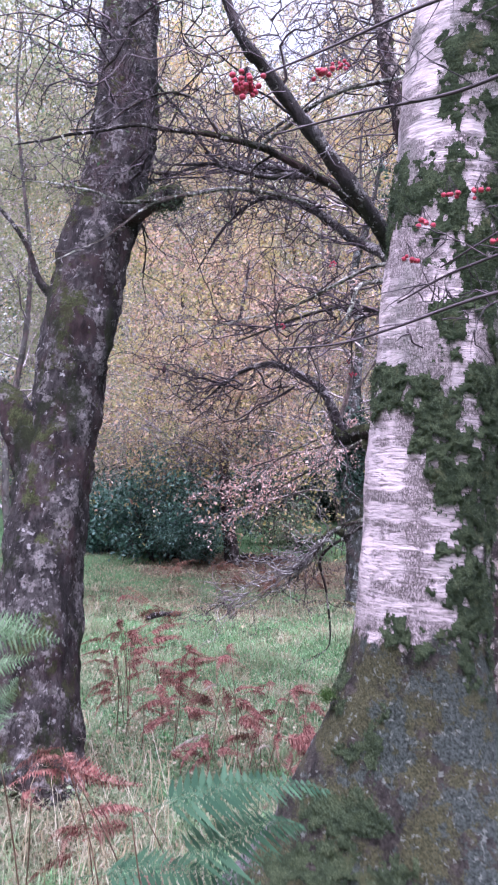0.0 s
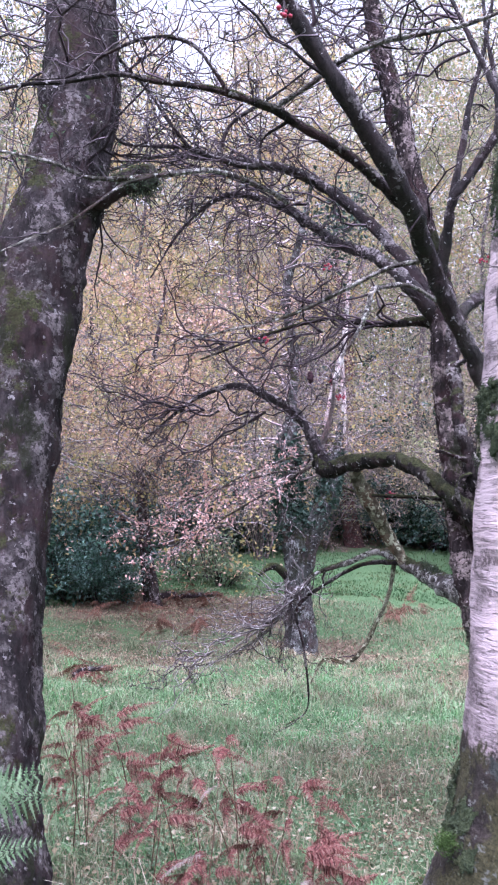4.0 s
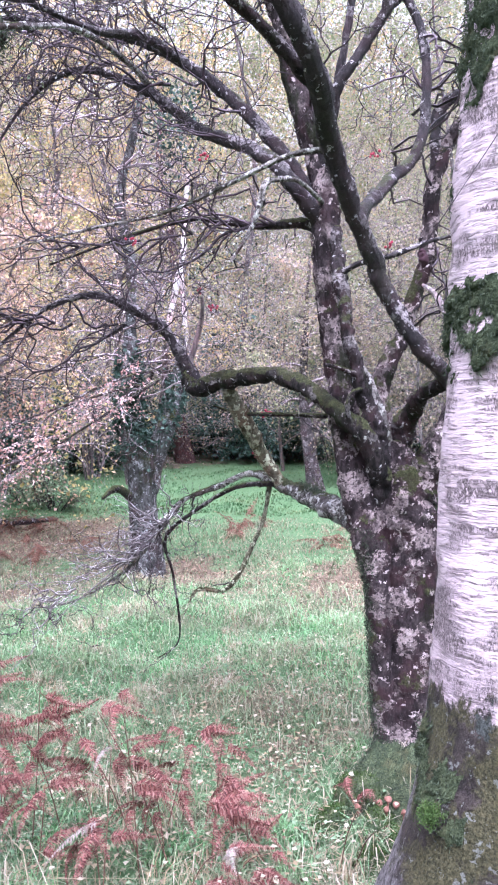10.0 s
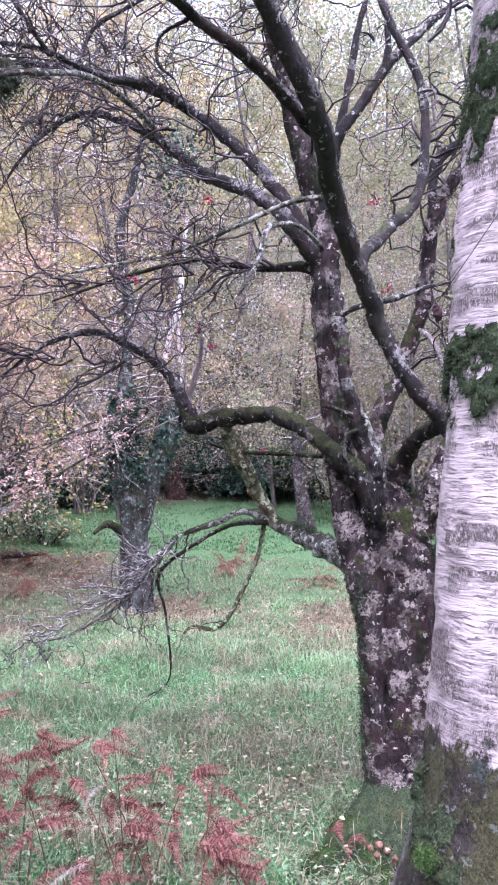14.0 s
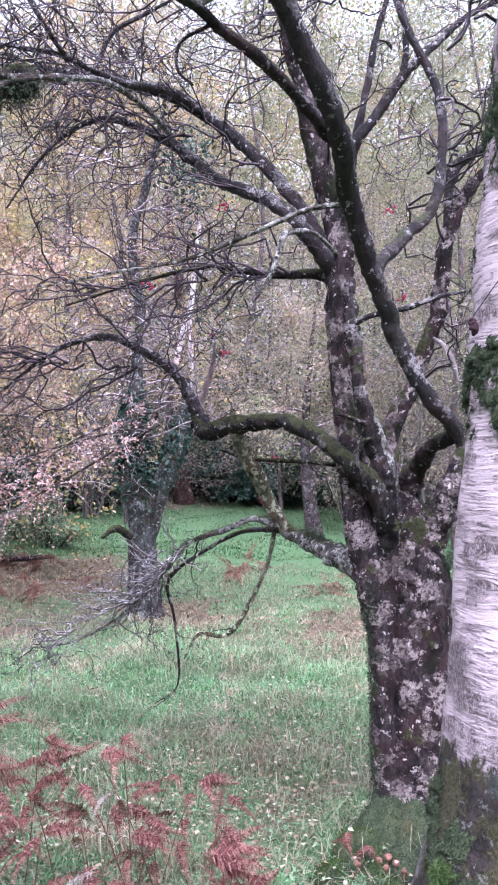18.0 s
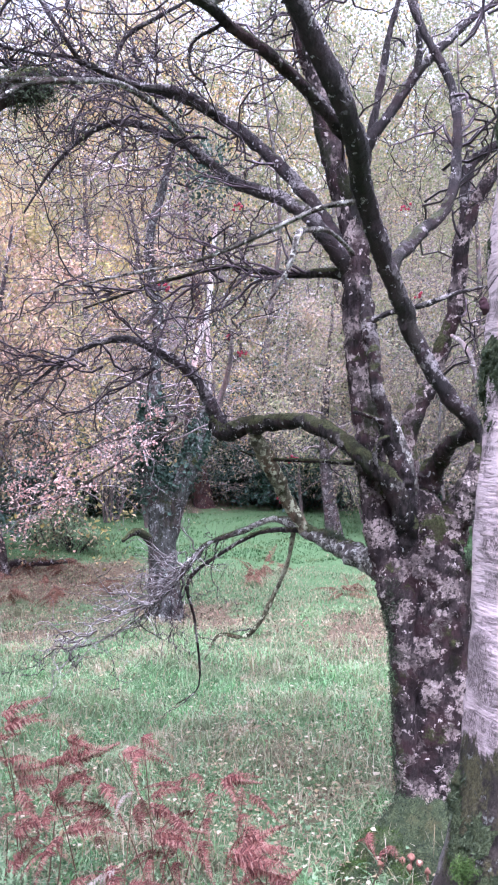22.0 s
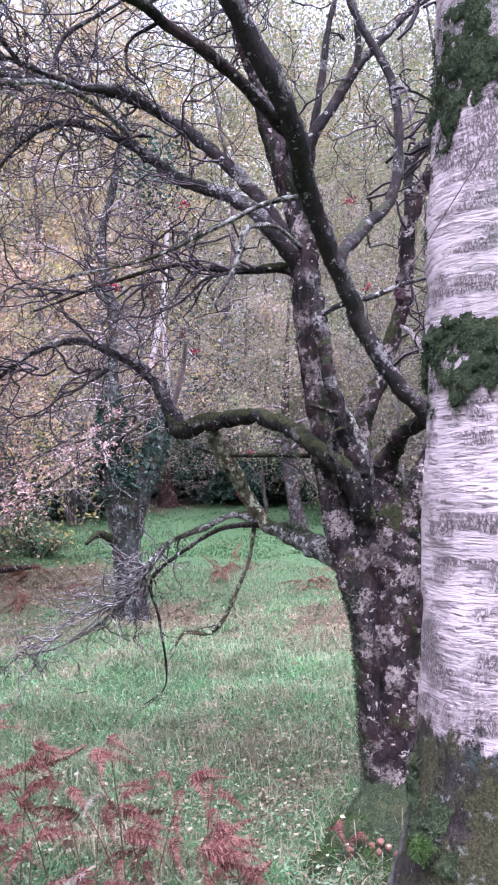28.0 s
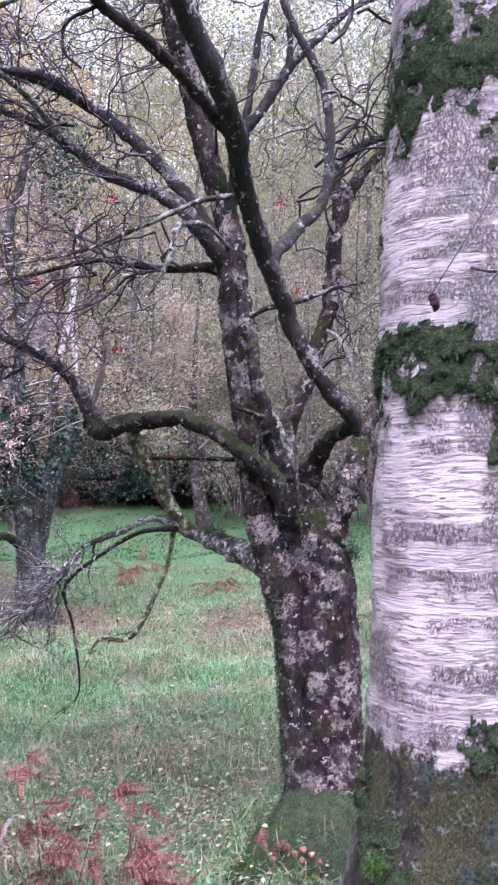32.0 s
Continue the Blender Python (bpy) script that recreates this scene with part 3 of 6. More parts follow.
def build_ground():
    xs = np.concatenate([-np.geomspace(400, 9, 26), np.linspace(-8.5, 8.5, 150), np.geomspace(9, 400, 26)])
    ys = np.concatenate([-np.geomspace(300, 1.2, 22), np.linspace(-1, 14, 150), np.geomspace(14.3, 600, 50)])
    gx, gy = np.meshgrid(xs, ys)
    v = np.stack([gx, gy, height(gx, gy)], -1).reshape(-1, 3)
    w, h = len(xs), len(ys)
    i = (np.arange(h - 1)[:, None] * w + np.arange(w - 1)[None]).reshape(-1)
    f = np.stack([i, i + 1, i + w + 1, i + w], -1)
    ob = mesh_object("ground", v, f, SOIL)
    cover = ob.data.attributes.new("bare", "FLOAT", "POINT")
    worn = 0.32 * np.clip((4.0 - gy) / 1.5, 0, 1)
    cover.data.foreach_set("value", np.maximum(brown_zone(gx, gy), worn).reshape(-1).astype(np.float32))
    return tagged(ob, "rough woodland ground of grass, bare earth and leaf litter", "ground", kind="structure")


ground = build_ground()


def blades(name, x, y, length, width, mat, lean, label):
    n = len(x)
    rng = RNG
    base = np.stack([x, y, height(x, y) - 0.005], -1)
    a = rng.uniform(0, 2 * np.pi, n)
    d = np.stack([np.cos(a), np.sin(a), 0 * a], -1)
    side = np.stack([-np.sin(a), np.cos(a), 0 * a], -1) * (width * rng.uniform(0.6, 1.3, n))[:, None]
    tuft = 0.5 + 0.5 * np.sin(3.1 * x + 1.7 * np.sin(2.3 * y)) * np.sin(2.7 * y + 1.9 * np.sin(1.9 * x + 1))
    L = (length * rng.uniform(0.4, 1.3, n) * (0.55 + 0.85 * tuft))[:, None]
    l = (lean * rng.uniform(0.3, 1.5, n))[:, None]
    up = np.array([0, 0, 1.0])
    mid = base + L * (0.5 * up + 0.22 * l * d)
    tip = base + L * (np.clip(0.95 - 0.45 * l, 0.15, 1) * up + 0.75 * l * d)
    v = np.stack([base - side, base + side, mid + side * 0.7, mid - side * 0.7, tip], 1).reshape(-1, 3)
    i = np.arange(n)[:, None] * 5
    faces = (i + [0, 1, 2, 3]).tolist() + (i + [3, 2, 4]).tolist()
    return tagged(mesh_object(name, v, faces, mat, None, smooth=False), label, "grass", kind="stuff")


def scatter(n, y0, y1, rng=RNG, keep_brown=0.12, wide=0.62):
    y = y0 + (y1 - y0) * rng.uniform(0, 1, n) ** 1.3
    x = rng.uniform(-1, 1, n) * (wide * y + 1.5) - 0.12 * y
    k = rng.uniform(0, 1, n) > brown_zone(x, y) * (1 - keep_brown)
    return x[k], y[k]


def build_grass():
    def patch(x, y):
        """Where the grass stands long and pale, from 0 to 1."""
        west = np.where(x < -1.3, np.exp(-np.clip(y - 6.5, 0, 9) / 0.5), 1.0)
        return west * np.exp(-(np.abs(y - 5.9 + 0.15 * x) / 1.3) ** 4) * (0.72 + 0.28 * np.sin(1.9 * x + 1.1 * np.sin(2.3 * y)))

    x, y = scatter(90000, 1.0, 6.5)
    blades("grass", x, y, np.full(len(x), 0.075), np.full(len(x), 0.0024), TURF, np.full(len(x), 1.7), "long green tangled meadow grass in the clearing")
    x, y = scatter(70000, 3.6, 9.0)
    k = RNG.uniform(0, 1, len(x)) < patch(x, y)
    blades("grass", x[k], y[k], np.full(k.sum(), 0.13), np.full(k.sum(), 0.0036), GRASS, np.full(k.sum(), 1.5), "pale mint-green long grass in the middle of the clearing")
    x, y = scatter(80000, 6.3, 12.0, keep_brown=0.75)
    blades("grass", x, y, np.full(len(x), 0.07), np.full(len(x), 0.0042), DULL_GRASS, np.full(len(x), 1.5), "dull olive and brown grass by the bare earth")
    x, y = scatter(45000, 8.0, 15.0)
    blades("grass", x, y, np.full(len(x), 0.05), np.full(len(x), 0.0042), LAWN, np.full(len(x), 1.5), "short green grass across the clearing")
    x, y = scatter(60000, 12.5, 24.0, keep_brown=0.5)
    blades("grass", x, y, np.full(len(x), 0.06), np.full(len(x), 0.009), LAWN, np.full(len(x), 0.9), "short green grass below the far trees")
    x, y = scatter(62000, 1.0, 5.6, keep_brown=0.9)
    blades("grass", x, y, np.full(len(x), 0.10), np.full(len(x), 0.0026), DULL_GRASS, np.full(len(x), 1.5), "dull olive and brown blades among the near grass")
    x, y = scatter(16000, 1.0, 8.0, keep_brown=0.9)
    blades("dry_grass", x, y, np.full(len(x), 0.16), np.full(len(x), 0.0018), STRAW, np.full(len(x), 1.3), "bleached straw-coloured grass stalks among the green")
    rng = np.random.default_rng(19)
    x, y = rng.uniform(-12, 12, 60000), rng.uniform(-12, 3.0, 60000)
    k = (y < 1.05) | (np.abs(x + 0.12 * y) > 0.62 * y + 1.4)
    x, y = x[k], y[k]
    dull = 0.5 + 0.5 * np.sin(1.3 * x + 1.7 * np.sin(0.9 * y)) * np.sin(1.1 * y + 1.3 * np.sin(0.7 * x)) + rng.normal(0, 0.25, len(x)) > 0.42
    blades("grass", x[dull], y[dull], np.full(dull.sum(), 0.10), np.full(dull.sum(), 0.007), DULL_GRASS, np.full(dull.sum(), 1.5), "dull olive and brown grass on the near side of the clearing")
    x, y = x[~dull], y[~dull]
    blades("grass", x, y, np.full(len(x), 0.09), np.full(len(x), 0.006), TURF, np.full(len(x), 1.4), "green grass on the near side of the clearing")
    for mat, count, length, label in ((GRASS, 620, 0.13, "bright green grass tussocks"), (TURF, 420, 0.15, "dark green grass tussocks"), (STRAW, 190, 0.15, "bleached grass tussocks")):
        cx, cy = scatter(count, 1.1, 9.0, rng)
        per = rng.integers(35, 80, len(cx))
        x, y = np.repeat(cx, per), np.repeat(cy, per)
        blades("grass_tussock", x + rng.normal(0, 0.028, len(x)), y + rng.normal(0, 0.028, len(x)), np.full(len(x), length), np.full(len(x), 0.0026), mat, np.full(len(x), 1.5), label)
    x, y = rng.uniform(-0.7, 0.55, 260), rng.uniform(0.95, 2.3, 260)
    blades("dry_grass", x, y, np.full(260, 0.5), np.full(260, 0.0016), STRAW, np.full(260, 1.1), "long bleached stalks fallen across the near grass")
    x, y = scatter(75000, 1.0, 7.0, rng)
    clump = np.sin(5.3 * x + 2 * np.sin(3.1 * y)) * np.sin(4.7 * y + 2 * np.sin(2.9 * x)) > rng.normal(-0.1, 0.5, len(x))
    x, y = x[clump], y[clump]
    ob = leaf_mesh("low_herbs", np.stack([x, y, height(x, y) + rng.uniform(0.01, 0.07, len(x))], -1), 0.021, HERB, None, rng, 0.6, "", 0.7)
    tagged(ob, "small green-leaved herbs growing low in the grass", "herbs", kind="stuff")


build_grass()


# ---------- the silver birch ----------
def root_flare(cx, cy, z0, reach, lobes, strength, power=2.0, turn=0.8):
    """Spreads a trunk's foot into root buttresses."""
    def shape(r, centre):
        k = np.clip((z0 + reach - r[..., 2]) / reach, 0, 1)[..., None] ** power
        a = np.arctan2(r[..., 1] - cy, r[..., 0] - cx)
        lobe = (0.5 + 0.5 * np.cos(lobes * a + turn))[..., None]
        out = r - centre
        out[..., 2] = 0
        return r + out * k * strength * (0.35 + lobe)
    return shape


def moss_pads(name, axis, skin, z0, z1, spots, parent, seed, label="", depth=0.02):
    """Shaggy cushions of moss on a trunk, drooping at their lower edge: axis(z, angle) gives centre and radius, skin(z) the radius without the roots; spots are (angle, z, half-width, half-height)."""
    rng = np.random.default_rng(seed)
    rows, cols = int((z1 - z0) / 0.006), 190
    zz, aa = np.meshgrid(np.linspace(z0, z1, rows), np.radians(np.linspace(-235, 25, cols)), indexing="ij")
    cx, cy, r = axis(zz, aa)
    m = np.full(zz.shape, -9.0)
    for ang, z, hw, hh in spots:
        m = np.maximum(m, 1 - ((aa - np.radians(ang)) * 0.19 / (hw * 1.4)) ** 2 - ((zz - z) / (hh * 1.15)) ** 2)
    near = m > -1.2
    base = skin(zz)
    for i, j in zip(*np.nonzero(near)):
        q = Vector((cx[i, j] + base[i, j] * math.cos(aa[i, j]), cy[i, j] + base[i, j] * math.sin(aa[i, j]), zz[i, j]))
        r[i, j] *= 1 + 0.05 * (noise.noise(q * 6) + 0.6 * noise.noise(q * 16.2) + 0.45 * noise.noise(q * 39))
    p = np.stack([cx + r * np.cos(aa), cy + r * np.sin(aa), zz], -1)
    k = np.zeros(zz.shape)
    c = np.zeros(zz.shape)
    for i, j in zip(*np.nonzero(near)):
        q = Vector(p[i, j])
        k[i, j] = 0.9 * noise.noise(q * 13) + 0.7 * noise.noise(q * 31) + 0.45 * noise.noise(q * 75)
        c[i, j] = abs(noise.noise(q * 34)) + 0.5 * abs(noise.noise(q * 80)) + 0.3 * noise.noise(q * 170)
    m = m + 1.7 * k - 0.30
    thick = depth * np.sqrt(np.clip(m, 0, 1)) * (0.5 + 0.8 * c) - 0.003
    r = r + np.where(m > 0, thick, -0.004)
    p = np.stack([cx + r * np.cos(aa), cy + r * np.sin(aa), zz - 0.8 * np.clip(thick, 0, 1)], -1)
    on = (m[:-1, :-1] > -0.04) & (m[1:, :-1] > -0.04) & (m[:-1, 1:] > -0.04) & (m[1:, 1:] > -0.04)
    i, j = np.nonzero(on)
    faces = np.stack([i * cols + j, i * cols + j + 1, (i + 1) * cols + j + 1, (i + 1) * cols + j], -1)
    used, back = np.unique(faces, return_inverse=True)
    pad = mesh_object(name, p.reshape(-1, 3)[used], back.reshape(-1, 4).tolist(), MOSS_SKIN, parent, label)
    tagged(pad, kind="stuff")
    pick = used[rng.integers(0, len(used), int(len(used) * 1.6))]
    at = p.reshape(-1, 3)[pick] + rng.normal(0, 0.003, (len(pick), 3))
    leaf_mesh("moss_fibre", at, 0.0092, MOSS, parent, rng, 0.0, "", 0.22, 0.9)


BIRCH_LINE = [(0.58, 1.61, -0.05, 0.27), (0.58, 1.61, 0.25, 0.24), (0.58, 1.61, 0.50, 0.225), (0.585, 1.61, 0.83, 0.200), (0.59, 1.61, 1.16, 0.190),
              (0.60, 1.61, 1.50, 0.180), (0.62, 1.61, 2.01, 0.168), (0.655, 1.61, 2.52, 0.165), (0.69, 1.61, 2.86, 0.160), (0.74, 1.62, 3.4, 0.150), (0.85, 1.65, 5.5, 0.11)]


def birch_radius(z):
    p = np.array(BIRCH_LINE)
    return np.interp(z, p[:, 2], p[:, 3])


def birch_axis(z, a):
    p = np.array(BIRCH_LINE)
    x, y, r = [np.interp(z, p[:, 2], p[:, k]) for k in (0, 1, 3)]
    k = np.clip(1.0 - z, 0, 1) ** 1.5
    return x, y, r * (1 + k * 1.35 * (0.85 + 0.5 * np.cos(3 * a + 2.09)))


def build_birch():
    t = thing("birch_tree", (0.58, 1.61, 0.1), "old silver birch with white papery bark and a mossy corky foot", "tree")
    wood("trunk", BIRCH_LINE, BIRCH, t, 64, 150, 0.05, 6.0, "white bark with level lines, black and lichened at the foot", root_flare(0.58, 1.61, 0.0, 1.0, 3, 1.35, 1.5, 2.09))
    belt = [(-190, 1.66, 0.07, 0.07), (-160, 1.65, 0.08, 0.08), (-135, 1.66, 0.08, 0.07), (-110, 1.68, 0.08, 0.06), (-88, 1.64, 0.08, 0.08), (-70, 1.55, 0.07, 0.10), (-50, 1.50, 0.09, 0.12), (-25, 1.60, 0.12, 0.20), (-12, 1.45, 0.10, 0.20), (-60, 1.38, 0.05, 0.04), (-35, 1.35, 0.08, 0.05)]
    high = [(-190, 2.22, 0.06, 0.10), (-165, 2.20, 0.08, 0.12), (-140, 2.26, 0.08, 0.09), (-115, 2.20, 0.08, 0.08), (-90, 2.25, 0.07, 0.12), (-70, 2.10, 0.08, 0.20), (-45, 2.15, 0.10, 0.25), (-20, 2.20, 0.10, 0.30), (-60, 1.90, 0.06, 0.10), (-35, 1.90, 0.08, 0.12), (-190, 1.93, 0.03, 0.06), (-80, 2.60, 0.08, 0.15), (-45, 2.70, 0.10, 0.20), (-28, 1.92, 0.12, 0.20), (-55, 2.00, 0.05, 0.14), (-30, 2.50, 0.12, 0.25), (-10, 2.00, 0.10, 0.25)]
    low = [(-95, 1.00, 0.06, 0.045), (-75, 0.98, 0.06, 0.05), (-50, 1.05, 0.07, 0.10), (-20, 1.10, 0.08, 0.20), (-175, 0.86, 0.05, 0.05), (-150, 0.80, 0.05, 0.06), (-120, 0.52, 0.07, 0.06), (-118, 0.70, 0.04, 0.08), (-110, 0.36, 0.10, 0.08), (-70, 0.25, 0.12, 0.10), (-25, 1.32, 0.12, 0.18), (-45, 1.16, 0.06, 0.10)]
    for spots, z0, z1, seed in ((belt, 1.15, 1.95, 3), (high, 1.75, 3.0, 4), (low, 0.1, 1.35, 5)):
        moss_pads("moss_pad", birch_axis, birch_radius, z0, z1, spots, t, seed, "shaggy dark green moss", 0.010 if seed == 4 else 0.018)
    wood("dead_twig", [(0.547, 1.46, 1.835, 0.0028), (0.555, 1.40, 1.814, 0.0026), (0.567, 1.38, 1.807, 0.0028), (0.574, 1.38, 1.782, 0.0024), (0.598, 1.41, 1.772, 0.0024)], TWIG, t, 7, 24, 0.15, 60.0)
    wood("dead_twig", [(0.567, 1.38, 1.807, 0.0026), (0.548, 1.36, 1.797, 0.0023), (0.536, 1.35, 1.783, 0.0012)], TWIG, t, 7, 16, 0.15, 60.0)
    rng = np.random.default_rng(6)
    leaf_mesh("moss_tuft", np.array([0.346, 1.465, 0.785]) + rng.normal(0, 0.010, (1100, 3)), 0.007, FRESH_MOSS, t, rng, 0.0, "bright green tuft of moss on a root", 0.25, -0.6)


build_birch()


# ---------- the many-stemmed rowan ----------
rowan = thing("rowan_tree", (0.68, 3.45, 0.0), "bare many-stemmed rowan with dark lichen-blotched bark and a few red berries", "tree")
ROWAN_TWIGS = Twigs(21, 13)


def limb(points, mat=None, n=44, twig=True, density=9.0, level=2, lump=0.16, length=0.5, droop=0.0, start=0.35, lift=0.0):
    """A limb of the rowan and the shoots that spring from its outer part."""
    sides = 18 if points[0][3] > 0.03 else 9
    n = int(n * 1.5)
    wood("limb", points, BARK_DARK if mat is BARK and points[0][3] < 0.06 else mat, rowan, sides, n, lump * 2.1, 15.0)
    if not twig:
        return
    path = spline(points, 60)
    run = np.linalg.norm(np.diff(path[:, :3], axis=0), axis=1).sum()
    for _ in range(int(run * min(density, 30) * 0.40 * (1 - start))):
        i = ROWAN_TWIGS.rng.integers(int(start * 58), 59)
        ahead = path[min(i + 1, 59), :3] - path[i, :3]
        ahead = ahead / np.linalg.norm(ahead)
        d = ahead * 0.8 + ROWAN_TWIGS.rng.normal(0, 0.75, 3)
        ROWAN_TWIGS.grow(path[i, :3], d, length * ROWAN_TWIGS.rng.uniform(0.5, 1.5), min(0.0078, max(0.0036, path[i, 3] * 0.45)), level, 3, 0.70, droop * 0.7, lift, 0.95, 0.62)


def build_rowan():
    wood("trunk", [(0.740, 3.45, -0.12, 0.186), (0.736, 3.45, 0.02, 0.178), (0.736, 3.45, 0.171, 0.166), (0.731, 3.45, 0.403, 0.157), (0.719, 3.45, 0.753, 0.155), (0.703, 3.45, 0.987, 0.161), (0.675, 3.43, 1.153, 0.145), (0.650, 3.41, 1.295, 0.100), (0.640, 3.40, 1.40, 0.050)],
         BARK, rowan, 72, 150, 0.11, 9.0, "stout trunk blotched with pale lichen", root_flare(0.72, 3.45, 0.0, 0.25, 4, 0.2), 0.05)
    # stems
    limb([(0.604, 3.38, -0.08, 0.070), (0.594, 3.37, 0.10, 0.056), (0.585, 3.36, 0.30, 0.049), (0.579, 3.36, 0.56, 0.048), (0.570, 3.36, 0.80, 0.058), (0.548, 3.38, 0.98, 0.074), (0.508, 3.41, 1.16, 0.078), (0.465, 3.45, 1.406, 0.068), (0.433, 3.48, 1.669, 0.056), (0.401, 3.50, 1.938, 0.050), (0.385, 3.50, 2.12, 0.052), (0.39, 3.50, 2.32, 0.064), (0.375, 3.50, 2.50, 0.058), (0.31, 3.50, 2.75, 0.050), (0.24, 3.50, 3.06, 0.050), (0.14, 3.50, 3.48, 0.046), (0.07, 3.50, 3.79, 0.040), (-0.05, 3.5, 4.4, 0.025)], BARK, 110, True, 6, 2, 0.14, 0.6, 0, 0.7)
    limb([(0.600, 3.38, 1.28, 0.066), (0.571, 3.36, 1.389, 0.055), (0.545, 3.34, 1.511, 0.044), (0.499, 3.32, 1.663, 0.030), (0.453, 3.31, 1.815, 0.027), (0.446, 3.32, 1.916, 0.030), (0.437, 3.36, 2.026, 0.029), (0.431, 3.42, 2.139, 0.029), (0.425, 3.46, 2.278, 0.022)], BARK_GREY, 70, False, lump=0.2)
    limb([(0.612, 3.37, 1.38, 0.034), (0.578, 3.33, 1.516, 0.022), (0.536, 3.31, 1.641, 0.015), (0.504, 3.305, 1.70, 0.007)], BARK_LIT_LICHEN, 40, False)
    limb([(0.476, 3.30, 1.666, 0.013), (0.411, 3.26, 1.688, 0.010), (0.352, 3.23, 1.699, 0.0077)], BARK_GREY, 24, False)
    limb([(0.504, 3.30, 1.605, 0.010), (0.460, 3.28, 1.588, 0.008), (0.441, 3.27, 1.536, 0.009), (0.458, 3.30, 1.45, 0.011)], BARK_MOSSY, 24, False)
    limb([(0.650, 3.43, 1.15, 0.105), (0.650, 3.42, 1.271, 0.080), (0.669, 3.41, 1.389, 0.058), (0.690, 3.38, 1.460, 0.045), (0.705, 3.30, 1.525, 0.037), (0.716, 3.20, 1.568, 0.031), (0.736, 3.08, 1.598, 0.027), (0.753, 2.97, 1.612, 0.024), (0.762, 2.95, 1.622, 0.014)], BARK_GREY, 60, False, lump=0.2)
    limb([(0.768, 2.96, 1.575, 0.010), (0.753, 2.95, 1.622, 0.025), (0.722, 2.93, 1.665, 0.030), (0.666, 2.91, 1.713, 0.029), (0.602, 2.89, 1.803, 0.0285), (0.515, 2.865, 1.95, 0.031), (0.483, 2.84, 2.033, 0.033), (0.39, 2.74, 2.195, 0.0330), (0.305, 2.58, 2.369, 0.033), (0.222, 2.32, 2.507, 0.0315), (-0.050, 1.98, 2.868, 0.025), (-0.140, 1.85, 2.989, 0.021), (-0.220, 1.8, 3.206, 0.017), (-0.347, 1.75, 3.527, 0.01)], BARK, 130, True, 5, 2, 0.14, 0.6, 0, 0.6)
    limb([(0.752, 2.97, 1.60, 0.020), (0.735, 2.96, 1.64, 0.022), (0.690, 2.95, 1.69, 0.012)], BARK_MOSSY, 24, False)
    # arching limbs to the west
    limb([(0.41, 3.50, 2.22, 0.042), (0.31, 3.50, 2.45, 0.035), (0.17, 3.52, 2.66, 0.030), (0.0, 3.60, 2.87, 0.027), (-0.26, 3.70, 3.10, 0.024), (-0.49, 3.75, 3.21, 0.020), (-0.76, 3.80, 3.28, 0.017), (-1.13, 3.90, 3.36, 0.012), (-1.6, 4.0, 3.3, 0.006)], BARK, 70, True, 14, 2, 0.14, 0.55, 0.04, 0.3)
    limb([(0.38, 3.5, 2.29, 0.037), (0.23, 3.4, 2.47, 0.033), (0.094, 3.5, 2.618, 0.0293), (-0.136, 3.75, 2.784, 0.0273), (-0.362, 3.8, 2.973, 0.0222), (-0.629, 3.8, 3.079, 0.0178), (-0.808, 3.8, 3.032, 0.0125), (-0.97, 3.8, 2.88, 0.0075), (-1.12, 3.82, 2.66, 0.004)], BARK, 60, True, 11, 2, 0.14, 0.55, 0.05, 0.35)
    limb([(0.253, 2.45, 2.463, 0.0253), (0.19, 2.4, 2.51, 0.0215), (0.09, 2.33, 2.587, 0.018), (0.0, 2.26, 2.632, 0.0165), (-0.095, 2.22, 2.682, 0.0151), (-0.154, 2.13, 2.689, 0.0138), (-0.287, 2.02, 2.701, 0.0110), (-0.394, 1.98, 2.712, 0.0101), (-0.487, 1.96, 2.723, 0.0087), (-0.601, 1.95, 2.748, 0.0080), (-0.760, 1.93, 2.729, 0.0072), (-0.865, 1.90, 2.716, 0.0058), (-0.957, 1.88, 2.696, 0.0051), (-1.093, 1.85, 2.678, 0.0032)], BARK_GREY, 70, True, 9, 2, 0.12, 0.42, 0, 0.3)
    limb([(-0.155, 2.14, 2.694, 0.0085), (-0.039, 2.15, 2.768, 0.0088), (0.060, 2.15, 2.839, 0.0095), (0.174, 2.15, 2.881, 0.0095), (0.303, 2.15, 2.896, 0.0088), (0.430, 2.15, 2.910, 0.0073), (0.586, 2.15, 2.956, 0.0051)], BARK_LIT_LICHEN, 40, True, 7, 1, 0.1, 0.35, 0, 0.3)
    limb([(-0.271, 2.02, 2.700, 0.0075), (-0.309, 2.00, 2.758, 0.0061), (-0.368, 2.00, 2.838, 0.0061), (-0.451, 2.00, 2.878, 0.0061), (-0.552, 2.00, 2.879, 0.0055), (-0.663, 1.98, 2.825, 0.0054), (-0.756, 1.96, 2.762, 0.0040), (-0.889, 1.95, 2.758, 0.0027)], BARK_GREY, 40, True, 9, 2, 0.1, 0.35, 0, 0.2)
    limb([(-0.119, 2.20, 2.677, 0.0058), (-0.196, 2.20, 2.629, 0.0053), (-0.203, 2.20, 2.555, 0.0045), (-0.160, 2.20, 2.513, 0.0030)], BARK_GREY, 24, True, 8, 1, 0.1, 0.25)
